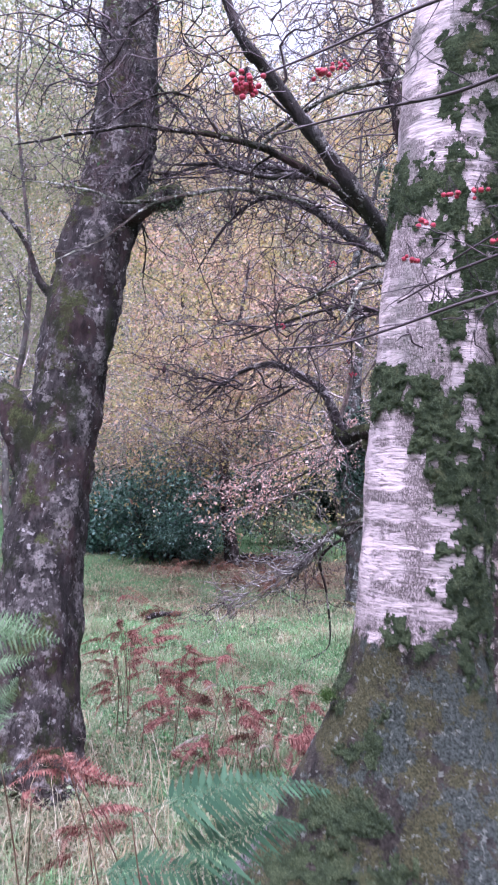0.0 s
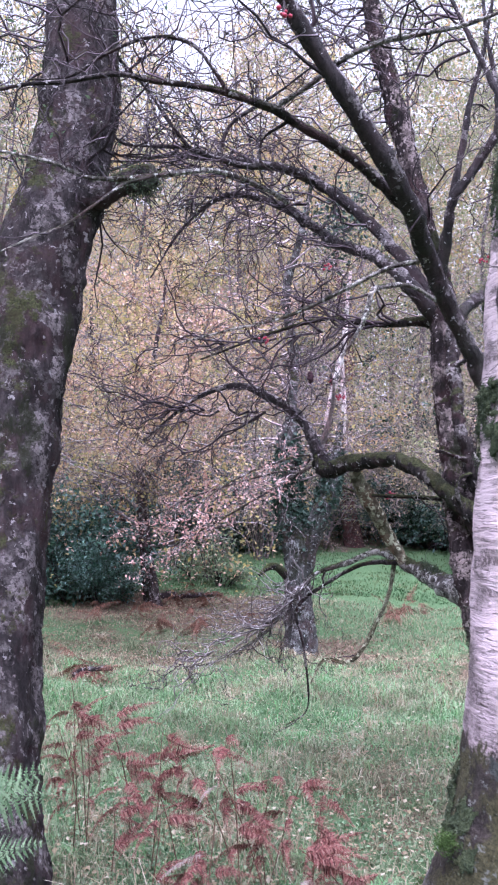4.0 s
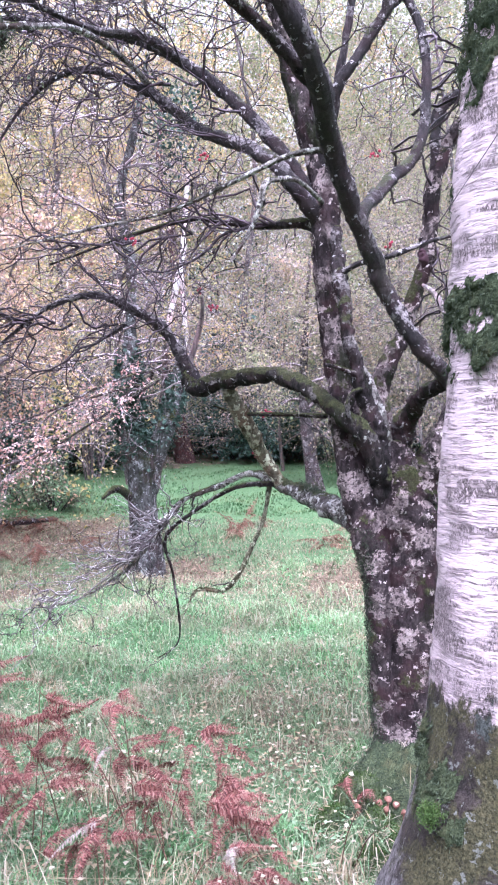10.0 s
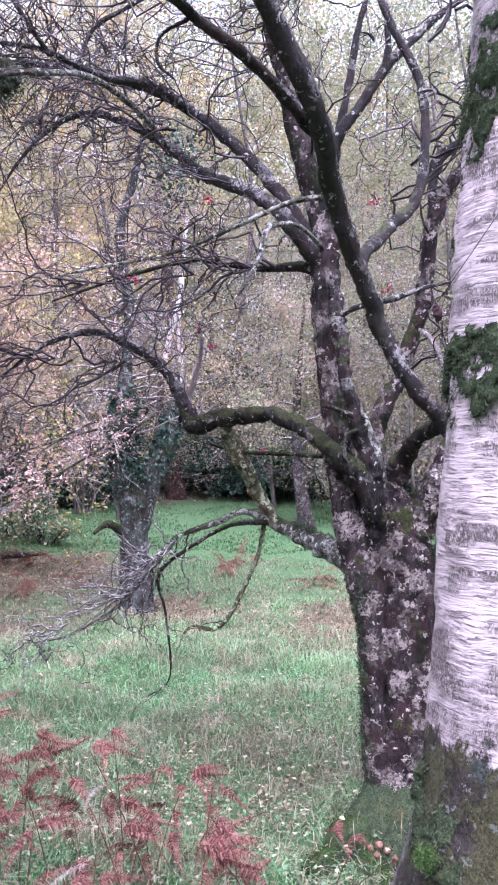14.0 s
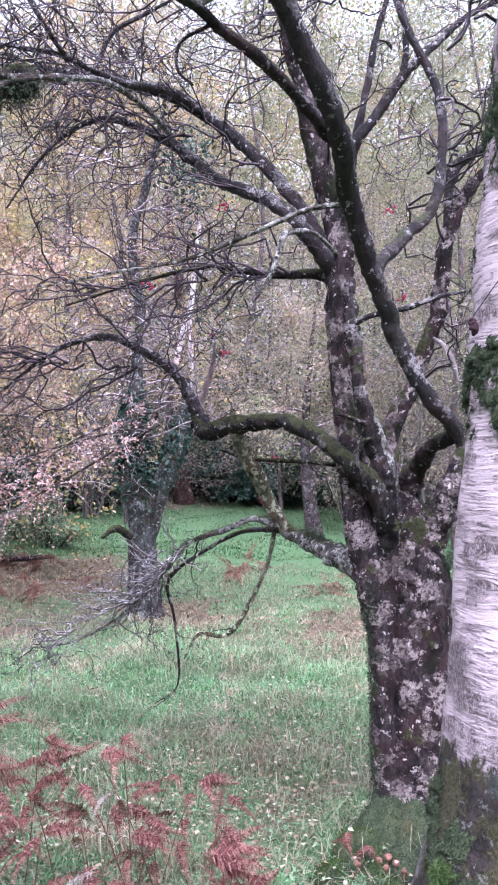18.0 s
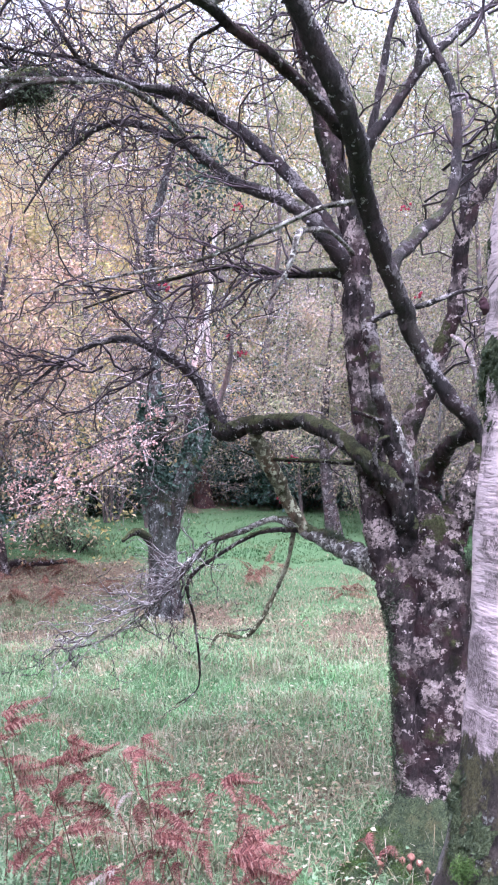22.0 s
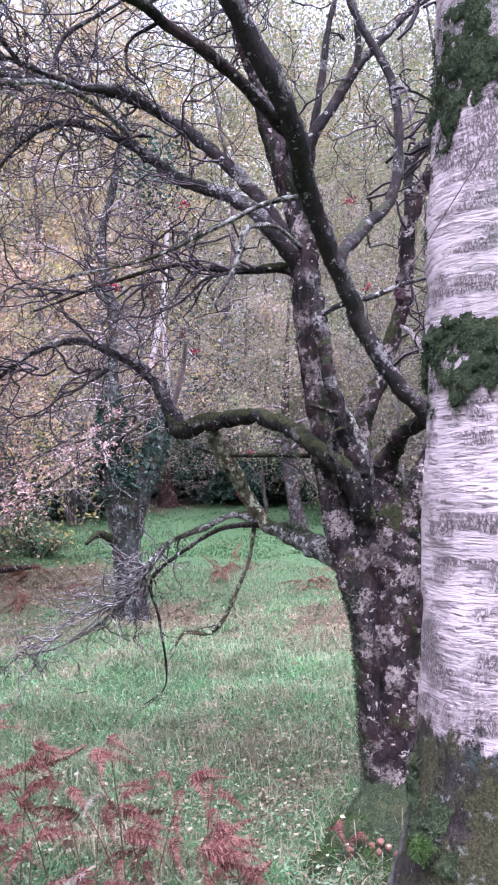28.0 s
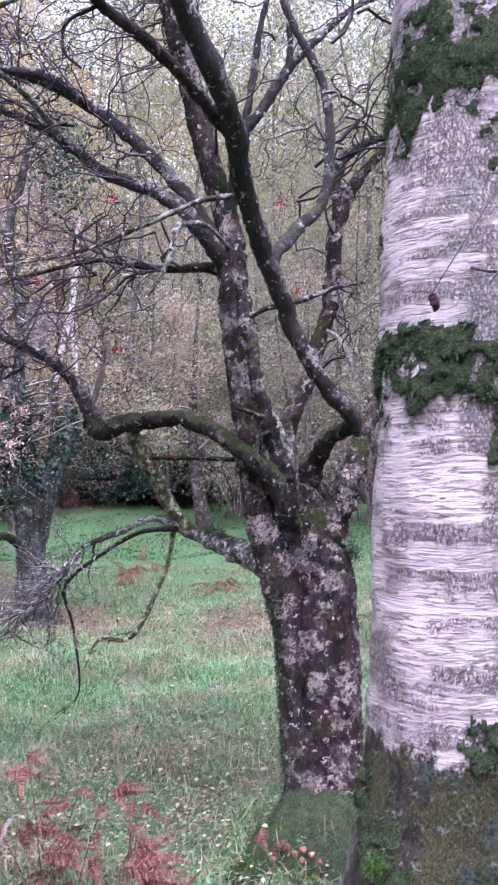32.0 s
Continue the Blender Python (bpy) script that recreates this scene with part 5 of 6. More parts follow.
def build_wood():
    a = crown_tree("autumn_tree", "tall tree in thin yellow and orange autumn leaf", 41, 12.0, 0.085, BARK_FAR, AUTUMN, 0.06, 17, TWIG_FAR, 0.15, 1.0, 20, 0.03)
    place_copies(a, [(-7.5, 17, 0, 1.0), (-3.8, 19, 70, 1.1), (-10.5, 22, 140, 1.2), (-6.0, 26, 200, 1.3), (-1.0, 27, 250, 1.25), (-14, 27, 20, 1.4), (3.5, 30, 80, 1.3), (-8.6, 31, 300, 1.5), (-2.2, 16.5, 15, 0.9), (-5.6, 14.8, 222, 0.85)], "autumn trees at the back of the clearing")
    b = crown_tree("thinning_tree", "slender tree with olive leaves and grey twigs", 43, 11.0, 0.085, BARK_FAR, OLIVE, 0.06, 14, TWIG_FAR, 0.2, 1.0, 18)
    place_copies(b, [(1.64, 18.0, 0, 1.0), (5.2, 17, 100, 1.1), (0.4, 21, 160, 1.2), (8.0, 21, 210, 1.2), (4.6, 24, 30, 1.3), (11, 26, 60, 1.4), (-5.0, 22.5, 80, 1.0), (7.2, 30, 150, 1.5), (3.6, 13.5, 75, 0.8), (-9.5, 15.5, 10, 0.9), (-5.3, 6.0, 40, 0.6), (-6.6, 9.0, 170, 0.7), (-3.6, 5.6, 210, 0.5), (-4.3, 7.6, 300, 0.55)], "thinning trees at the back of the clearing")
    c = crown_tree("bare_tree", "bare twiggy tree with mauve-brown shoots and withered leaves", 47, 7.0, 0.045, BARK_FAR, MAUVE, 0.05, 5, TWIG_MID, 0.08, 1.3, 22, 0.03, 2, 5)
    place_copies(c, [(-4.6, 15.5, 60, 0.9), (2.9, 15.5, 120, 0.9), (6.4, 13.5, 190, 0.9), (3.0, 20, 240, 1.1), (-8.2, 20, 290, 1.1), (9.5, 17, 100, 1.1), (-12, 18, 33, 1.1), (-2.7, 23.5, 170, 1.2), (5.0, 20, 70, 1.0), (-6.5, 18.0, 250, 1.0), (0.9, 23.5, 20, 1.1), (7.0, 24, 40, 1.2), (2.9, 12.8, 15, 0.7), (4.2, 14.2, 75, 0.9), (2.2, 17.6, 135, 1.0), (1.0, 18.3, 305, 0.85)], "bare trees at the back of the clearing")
    beech = crown_tree("beech_tree", "young beech with coppery brown leaves on drooping sprays", 53, 4.8, 0.11, BARK_GREY, COPPER, 0.06, 9, TWIG_GREY, 0.16, 1.8, 22, 0.10, 2, 5)
    place_copies(beech, [(-3.60, 11.4, 0, 1.0), (-5.4, 13.0, 120, 1.1)], "young beeches by the holly")
    sprays = Twigs(57)
    for k in range(15):
        a = radians(-112 + 4.8 * k + sprays.rng.normal(0, 4))
        at = np.array([-3.60, 11.4, sprays.rng.uniform(1.3, 3.2)])
        q = sprays.shoot(at, np.array([np.cos(a), np.sin(a), 0.35]), sprays.rng.uniform(2.4, 4.6), 0.022, 0.05, 0.065)
        for i in range(1, 8, 2):
            for _ in range(5):
                d = q[i, :3] - q[i - 1, :3]
                d = d / np.linalg.norm(d) + sprays.rng.normal(0, 0.4, 3) * np.array([1, 1, 0.5])
                sprays.grow(q[i, :3], d, sprays.rng.uniform(0.4, 0.9), 0.006, 1, 5, 0.12, 0.05, 0, 0.5, 0.6)
    sprays.build("spray", TWIG_GREY, beech)
    pts = np.concatenate([q[1:, :3] for q in sprays.paths if q[0, 3] < 0.01])
    pts = pts[sprays.rng.integers(0, len(pts), 11000)] + sprays.rng.normal(0, 0.035, (11000, 3))
    pts = pts[(pts[:, 2] > 1.9) | (sprays.rng.uniform(0, 1, len(pts)) < 0.4)]
    leaf_mesh("foliage", pts, 0.046, COPPER, beech, sprays.rng, 0.45, "coppery leaves on long drooping sprays", 0.55, 0.15)
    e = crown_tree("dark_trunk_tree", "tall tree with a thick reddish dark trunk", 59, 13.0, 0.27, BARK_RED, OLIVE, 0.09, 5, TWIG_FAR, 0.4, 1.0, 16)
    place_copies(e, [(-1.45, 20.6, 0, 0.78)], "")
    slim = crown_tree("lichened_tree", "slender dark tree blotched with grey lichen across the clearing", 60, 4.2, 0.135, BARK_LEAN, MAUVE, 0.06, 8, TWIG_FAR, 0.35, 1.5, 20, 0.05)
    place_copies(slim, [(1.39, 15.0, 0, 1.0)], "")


build_wood()


def shrub(name, label, seed, wide, tall, mat, leaves, size, stems=14, twig_mat=TWIG):
    """A dense shrub at the origin: stems, shoots and overlapping leaves with gaps."""
    rng = np.random.default_rng(seed)
    t = thing(name, (0, 0, 0), label, "shrub")
    tw = Twigs(seed)
    for _ in range(stems):
        a = rng.uniform(0, 6.28)
        k = rng.uniform(0.2, 1.0)
        tw.grow(np.array([0.15 * np.cos(a), 0.15 * np.sin(a), -0.05]), np.array([np.cos(a) * wide * k, np.sin(a) * wide * k, tall * 0.8]), tall * 0.8, 0.016, 2, 5, 0.15, 0.02, 0, 0.8, 0.5)
    tw.build("stemwork", twig_mat, t)
    q = np.concatenate(tw.paths)[:, :3]
    p = q[rng.integers(0, len(q), leaves)] + rng.normal(0, 0.03 + 0.03 * tall, (leaves, 3))
    p = p[p[:, 2] > 0.05]
    leaf_mesh("foliage", p, size, mat, t, rng, 0.2, "", 0.5, 0.2)
    return t


def build_shrubs():
    h = shrub("holly_bush", "dense dark green holly bush at the edge of the wood", 61, 0.9, 1.5, HOLLY, 11000, 0.07, 22)
    place_copies(h, [(-4.7, 11.2, 0, 1.08), (-6.0, 11.6, 90, 0.85), (-4.15, 10.9, 200, 0.55)], "holly bushes")
    e = shrub("evergreen_shrub", "dark evergreen shrub in the shade of the far trees", 67, 1.6, 2.6, EVERGREEN, 9000, 0.12, 20)
    place_copies(e, [(x, 26.0 + 1.5 * math.sin(x * 1.7), x * 40, 1.0 + 0.2 * math.sin(x)) for x in np.arange(-16, 17, 2.1)] + [(-2.6, 23.0, 15, 1.3), (-0.4, 23.5, 70, 1.5), (1.2, 22.5, 130, 1.35), (2.8, 23.0, 200, 1.4), (4.6, 22.5, 100, 1.3), (-5.2, 18.5, 260, 0.9), (-6.8, 16.5, 300, 0.9), (-4.2, 20.0, 20, 1.1), (-3.0, 19.8, 45, 0.7), (-0.1, 21.2, 160, 0.75), (0.7, 19.8, 230, 0.72), (1.9, 20.4, 310, 0.7), (-3.4, 18.6, 190, 0.7)], "dark shrubs below the far trees")
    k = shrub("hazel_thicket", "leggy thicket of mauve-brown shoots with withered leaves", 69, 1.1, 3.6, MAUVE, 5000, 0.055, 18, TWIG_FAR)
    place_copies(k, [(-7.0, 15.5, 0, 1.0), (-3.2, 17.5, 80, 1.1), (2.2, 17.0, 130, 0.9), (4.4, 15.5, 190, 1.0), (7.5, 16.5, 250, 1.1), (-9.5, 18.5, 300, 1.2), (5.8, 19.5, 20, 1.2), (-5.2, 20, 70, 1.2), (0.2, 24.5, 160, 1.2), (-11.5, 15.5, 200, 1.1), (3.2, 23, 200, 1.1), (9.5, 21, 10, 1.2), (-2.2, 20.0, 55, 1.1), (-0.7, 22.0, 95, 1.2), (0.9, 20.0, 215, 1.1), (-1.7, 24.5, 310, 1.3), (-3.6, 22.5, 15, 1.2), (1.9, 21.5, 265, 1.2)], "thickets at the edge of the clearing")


build_shrubs()


def build_backdrop():
    """Woods too far to tell apart: a thick belt of small leaves and haze-pale twigs behind the clearing, and an added
    leaf screen, out of view, round the other sides.
    """
    rng = np.random.default_rng(71)
    for mat, n, low, tall, near, far, size in ((EVERGREEN, 60000, 0, 7, 23.5, 30, 0.12), (MAUVE, 110000, 0, 10, 24, 30, 0.085), (MAUVE, 120000, 2, 19, 27, 36, 0.105), (AUTUMN, 150000, 3, 18, 28, 38, 0.115), (OLIVE, 120000, 5, 21, 29, 40, 0.13), (OLIVE, 60000, 7, 22, 24, 30, 0.10), (AUTUMN, 40000, 7, 20, 23, 29, 0.10), (MAUVE, 90000, 1, 19, 38, 44, 0.20), (AUTUMN, 60000, 3, 20, 38, 44, 0.20), (OLIVE, 50000, 8, 27, 33, 42, 0.16)):
        a = rng.uniform(-0.76, 0.58, n)
        r = rng.uniform(near, far, n)
        top = tall * (0.85 + 0.12 * np.sin(a * 11 + 1) + 0.1 * np.sin(a * 27))
        z = low + rng.uniform(0, 1, n) * (top - low)
        clump = np.sin(r * 0.9 + a * 31) + np.sin(z * 1.1 + a * 23) + np.sin(z * 2.3 - a * 61) + 0.8 * np.sin(z * 5.1 + a * 140)
        k = clump > rng.normal(-0.5, 0.8, n)
        p = np.stack([r * np.sin(a), r * np.cos(a), z + 0.8], -1)[k]
        ob = leaf_mesh("far_wood", p, size, mat, None, rng, 0.1, "", 0.8)
        tagged(ob, "hazy far woodland in autumn leaf behind the clearing", "woods", kind="stuff")
    # Out of view: leaves added to cut low light, so tops look lit.
    n = 26000
    a = rng.uniform(0.62, 2 * np.pi - 0.80, n)
    r = rng.uniform(13, 22, n)
    p = np.stack([r * np.sin(a), r * np.cos(a), 8.5 * rng.uniform(0, 1, n)], -1)
    ob = leaf_mesh("unseen_leaf_screen", p, 0.8, OLIVE, None, rng, 0.1, "", 0.8)
    tagged(ob, "unseen leaf screen round the other sides, added to block low light", "woods", kind="stuff")


build_backdrop()


# ---------- the ivy-clad tree ----------
def build_ivy_tree():
    t = thing("ivy_clad_tree", (-1.0, 8.5, -0.12), "old forked tree with grey bark wrapped in dark ivy", "tree")
    main = [(-0.97, 8.50, -0.28, 0.20), (-0.975, 8.50, 0.0, 0.175), (-0.985, 8.50, 0.25, 0.160), (-1.000, 8.50, 0.50, 0.148), (-1.013, 8.50, 0.78, 0.143), (-1.02, 8.50, 1.0, 0.150), (-1.055, 8.50, 1.22, 0.152), (-1.100, 8.50, 1.44, 0.140), (-1.122, 8.50, 1.64, 0.126), (-1.127, 8.50, 1.90, 0.105), (-1.11, 8.53, 2.25, 0.075), (-1.10, 8.55, 2.5, 0.06)]
    upper = [(-1.12, 8.52, 2.1, 0.075), (-1.10, 8.6, 2.6, 0.05), (-1.10, 8.7, 3.1, 0.058), (-1.15, 8.7, 3.4, 0.052), (-1.20, 8.7, 3.75, 0.052), (-1.16, 8.7, 4.08, 0.045), (-1.06, 8.7, 4.4, 0.04), (-0.9, 8.7, 5.2, 0.02)]
    fork = [(-0.97, 8.50, 0.72, 0.10), (-0.935, 8.50, 0.895, 0.115), (-0.850, 8.50, 1.185, 0.112), (-0.762, 8.50, 1.388, 0.105), (-0.701, 8.60, 1.593, 0.092), (-0.654, 8.70, 1.833, 0.075), (-0.62, 8.8, 2.15, 0.045), (-0.58, 8.9, 2.5, 0.02)]
    wood("trunk", main, BARK_IVY, t, 24, 80, 0.14, 7.0, "", root_flare(-0.98, 8.5, -0.1, 0.2, 5, 0.12))
    wood("limb", fork, BARK_IVY, t, 16, 50, 0.14, 7.0)
    wood("limb", upper, BARK_IVY, t, 16, 60, 0.16, 7.0, "pale grey upper stem")
    wood("limb", [(-1.10, 8.45, 0.70, 0.05), (-1.20, 8.35, 0.80, 0.042), (-1.28, 8.28, 0.81, 0.035), (-1.37, 8.20, 0.73, 0.014)], BARK_MOSSY, t, 10, 24, 0.16, 9.0, "mossy broken stub")
    rng = np.random.default_rng(83)
    cover = []
    for pts, lo, hi, n in ((main, 1.0, 2.3, 4200), (fork, 1.15, 2.1, 1300)):
        path = spline(pts, 200)
        z = rng.triangular(lo, 1.75, hi, n)
        q = np.stack([np.interp(z, path[:, 2], path[:, k]) for k in range(4)], -1)
        a = rng.uniform(0, 6.28, n)
        r = q[:, 3] * 0.97 + np.abs(rng.normal(0, 0.028, n))
        bunch = np.sin(7 * z + 2 * a) + np.sin(11 * z - 3 * a + 1) > rng.normal(-0.7, 0.6, n)
        cover.append(np.stack([q[:, 0] + r * np.cos(a), q[:, 1] + r * np.sin(a), z], -1)[bunch])
    cover.append(np.array([-0.64, 8.8, 4.63]) + rng.normal(0, 1, (750, 3)) * [0.17, 0.17, 0.27])
    leaf_mesh("ivy", np.concatenate(cover), 0.046, IVY, t, rng, 0.1, "dark glossy ivy leaves", 0.85, 0.5)
    spray = Twigs(86)
    for pts in ([(-0.77, 8.00, 1.89), (-1.30, 7.60, 1.51), (-1.75, 7.30, 1.21), (-2.09, 7.10, 1.00)],
                [(-1.00, 8.10, 1.84), (-1.57, 7.90, 1.67), (-2.03, 7.80, 1.51), (-2.53, 7.70, 1.24)],
                [(-0.85, 8.20, 1.98), (-1.25, 7.60, 1.82), (-1.65, 7.30, 1.56), (-1.87, 7.00, 1.27)]):
        path = spline([(-1.05, 8.45, 1.75, 0.02)] + [(*p, 0.014 - 0.003 * i) for i, p in enumerate(pts)], 30)
        wood("bough", [tuple(q) for q in path[::3]], BARK_GREY, t, 7, 30, 0.1, 20.0)
        for i in range(8, 30):
            d = path[min(i + 1, 29), :3] - path[i - 1, :3]
            d = d / np.linalg.norm(d) + spray.rng.normal(0, 0.45, 3) + [0, 0, -0.15]
            spray.grow(path[i, :3], d, spray.rng.uniform(0.2, 0.42), 0.004, 1, 3, 0.15, 0.02, 0, 0.5, 0.6)
    spray.build("spray", TWIG_GREY, t)
    pts = np.concatenate([q[2:, :3] for q in spray.paths])
    pts = pts[spray.rng.integers(0, len(pts), 1900)] + spray.rng.normal(0, 0.022, (1900, 3))
    leaf_mesh("foliage", pts, 0.034, PINKISH, t, spray.rng, 0.3, "pale pinkish withered leaves", 0.5, 0.2)
    tw = Twigs(85)
    for _ in range(40):
        z = rng.uniform(1.6, 4.6)
        a = rng.uniform(0, 6.28)
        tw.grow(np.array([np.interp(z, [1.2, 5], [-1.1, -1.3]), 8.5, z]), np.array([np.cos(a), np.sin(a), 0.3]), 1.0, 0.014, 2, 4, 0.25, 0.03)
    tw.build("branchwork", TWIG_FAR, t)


build_ivy_tree()


def build_pale_birch():
    t = thing("pale_birch", (-1.1, 9.1, -0.1), "slim crooked birch with flaking white bark", "tree")
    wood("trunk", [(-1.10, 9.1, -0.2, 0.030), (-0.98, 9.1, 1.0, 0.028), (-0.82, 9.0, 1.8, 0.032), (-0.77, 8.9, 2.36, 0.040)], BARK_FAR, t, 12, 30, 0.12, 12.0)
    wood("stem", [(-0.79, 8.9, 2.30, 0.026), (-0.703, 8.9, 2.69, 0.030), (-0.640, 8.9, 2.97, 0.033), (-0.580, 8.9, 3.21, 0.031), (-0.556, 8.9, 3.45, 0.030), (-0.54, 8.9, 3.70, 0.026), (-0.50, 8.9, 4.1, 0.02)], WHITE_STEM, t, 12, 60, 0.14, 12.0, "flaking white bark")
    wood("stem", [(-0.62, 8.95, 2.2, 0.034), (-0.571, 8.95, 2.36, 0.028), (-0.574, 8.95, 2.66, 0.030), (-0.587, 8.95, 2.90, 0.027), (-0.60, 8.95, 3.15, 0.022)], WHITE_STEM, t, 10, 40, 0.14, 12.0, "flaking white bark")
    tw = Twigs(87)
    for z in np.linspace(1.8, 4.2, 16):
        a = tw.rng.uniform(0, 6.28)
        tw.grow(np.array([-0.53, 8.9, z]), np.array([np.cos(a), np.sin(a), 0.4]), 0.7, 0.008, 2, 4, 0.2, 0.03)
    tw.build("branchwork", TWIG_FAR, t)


build_pale_birch()


# ---------- ground plants ----------
def frond_mesh(seed, length, width, pairs, arch, wither, mat, lobe_size=0.015, leaf_width=0.004, fat=0.22, gap=0.0085):
    """One bracken frond from the origin along +x: a bowed rib with two ranks of leaflets, each cut into small lobes."""
    rng = np.random.default_rng(seed)
    verts, faces = [], []

    def blade(p, d, side, l, w):
        k = len(verts)
        verts.extend([p, p + d * l * 0.4 + side * w, p + d * l, p + d * l * 0.4 - side * w])
        faces.append((k, k + 1, k + 2))
        faces.append((k, k + 2, k + 3))

    def rib(s):
        return np.array([length * (s - 0.12 * arch * s * s), 0.0, length * arch * (0.9 * s - 1.25 * s * s)])

    for k in range(24):
        a, b = rib(k / 24), rib((k + 1) / 24)
        d = b - a
        blade(a, d / np.linalg.norm(d), np.array([0, 1.0, 0]), np.linalg.norm(d) * 1.3, 0.0025 * (1.3 - k / 24))
    for k in range(pairs):
        s = 0.16 + 0.82 * k / pairs
        at = rib(s)
        ahead = rib(s + 0.02) - at
        ahead /= np.linalg.norm(ahead)
        run = width * (1 - s) ** 0.75 * min(1, (s + 0.1) * 3.0) * rng.uniform(0.8, 1.1)
        for sgn in (-1, 1):
            d = np.array([ahead[0] * 0.45, sgn, ahead[2] * 0.45 - rng.uniform(0.05, 0.35) - wither * rng.uniform(0.1, 1.2)])
            d /= np.linalg.norm(d)
            side = np.cross(d, np.array([0, 0, 1.0]))
            side /= np.linalg.norm(side)
            blade(at, d, side, run * 0.98, leaf_width * (0.4 + run / width))
            lobes = max(3, int(run / gap))
            for q in range(lobes):
                u = (q + 0.5) / lobes
                sag = np.array([0, 0, -(0.25 + wither) * run * u * u * 0.5])
                p = at + d * run * u + sag
                l = lobe_size * (1.1 - u) * (0.5 + run / width) + 0.002
                for e in (-1, 1):
                    lobe = d * 0.45 + side * e + np.array([0, 0, rng.normal(0, 0.15 + 0.4 * wither)])
                    lobe /= np.linalg.norm(lobe)
                    blade(p, lobe, d, l, l * fat)
    me = bpy.data.meshes.new("frond")
    me.from_pydata([tuple(v) for v in verts], [], faces)
    me.materials.append(mat)
    return me


RUST_FRONDS = [frond_mesh(101 + k, 0.36, 0.085, 21, 0.35 + 0.15 * k, 0.5, RUST, 0.0105, 0.004, 0.30, 0.009) for k in range(4)]
BROWN_FRONDS = [frond_mesh(141 + k, 0.40, 0.10, 16, 0.25, 0.7, DEAD_FROND, 0.012, 0.004, 0.3, 0.011) for k in range(2)]
PALE_FRONDS = [frond_mesh(121, 0.34, 0.075, 19, 0.35, 0.25, PALE_FROND, 0.009, 0.0035, 0.26, 0.0095)]
GREEN_FRONDS = [frond_mesh(111 + k, 0.36, 0.125, 16, 0.30, 0.05, FERN_GREEN, 0.0085, 0.0036, 0.30, 0.0075) for k in range(2)]
WET_FRONDS = [frond_mesh(131 + k, 0.50, 0.14, 24, 0.35, 0.05, FERN_WET, 0.010, 0.006, 0.3, 0.009) for k in range(2)]
STEM_MAT = twig_material("bracken_stem", (0.07, 0.035, 0.025), (0.17, 0.10, 0.07))


def bracken(x, y, z_top, fronds, meshes, label, seed, size=1.0, face=None, group="bracken at the edge of the clearing", roll=0.7, pitch=0.0, jitter=1.0):
    """A bracken plant: one stem from the ground and fronds from its upper part."""
    rng = np.random.default_rng(seed)
    g = float(height(x, y))
    t = thing("bracken", (x, y, g), label, "fern", group)
    foot = np.array([x + rng.normal(0, 0.12), y + 0.12 + rng.normal(0, 0.10), g - 0.03])
    top = np.array([x, y, z_top - 0.02])
    wood("stem", [(*foot, 0.0024), (*(foot * 0.5 + top * 0.5 + [0, 0.03, 0.03]), 0.002), (*top, 0.0012)], STEM_MAT, t, 6, 12, 0.05)
    for k in range(fronds):
        s = rng.uniform(0.4, 1.0) if k else 1.0
        at = foot + (top - foot) * s
        a = (face if face is not None else rng.uniform(0, 360)) + (rng.normal(0, 50) if k else rng.normal(0, 10))
        ob = new("frond", meshes[rng.integers(len(meshes))])
        ob.parent = t
        c = size * rng.uniform(0.75, 1.15)
        ob.matrix_parent_inverse = t.matrix_world.inverted()
        ob.matrix_basis = Matrix.LocRotScale(tuple(at), Euler((rng.normal(roll, 0.4 * jitter), rng.normal(pitch, 0.35 * jitter), radians(a))), (c, c, c))
    return t


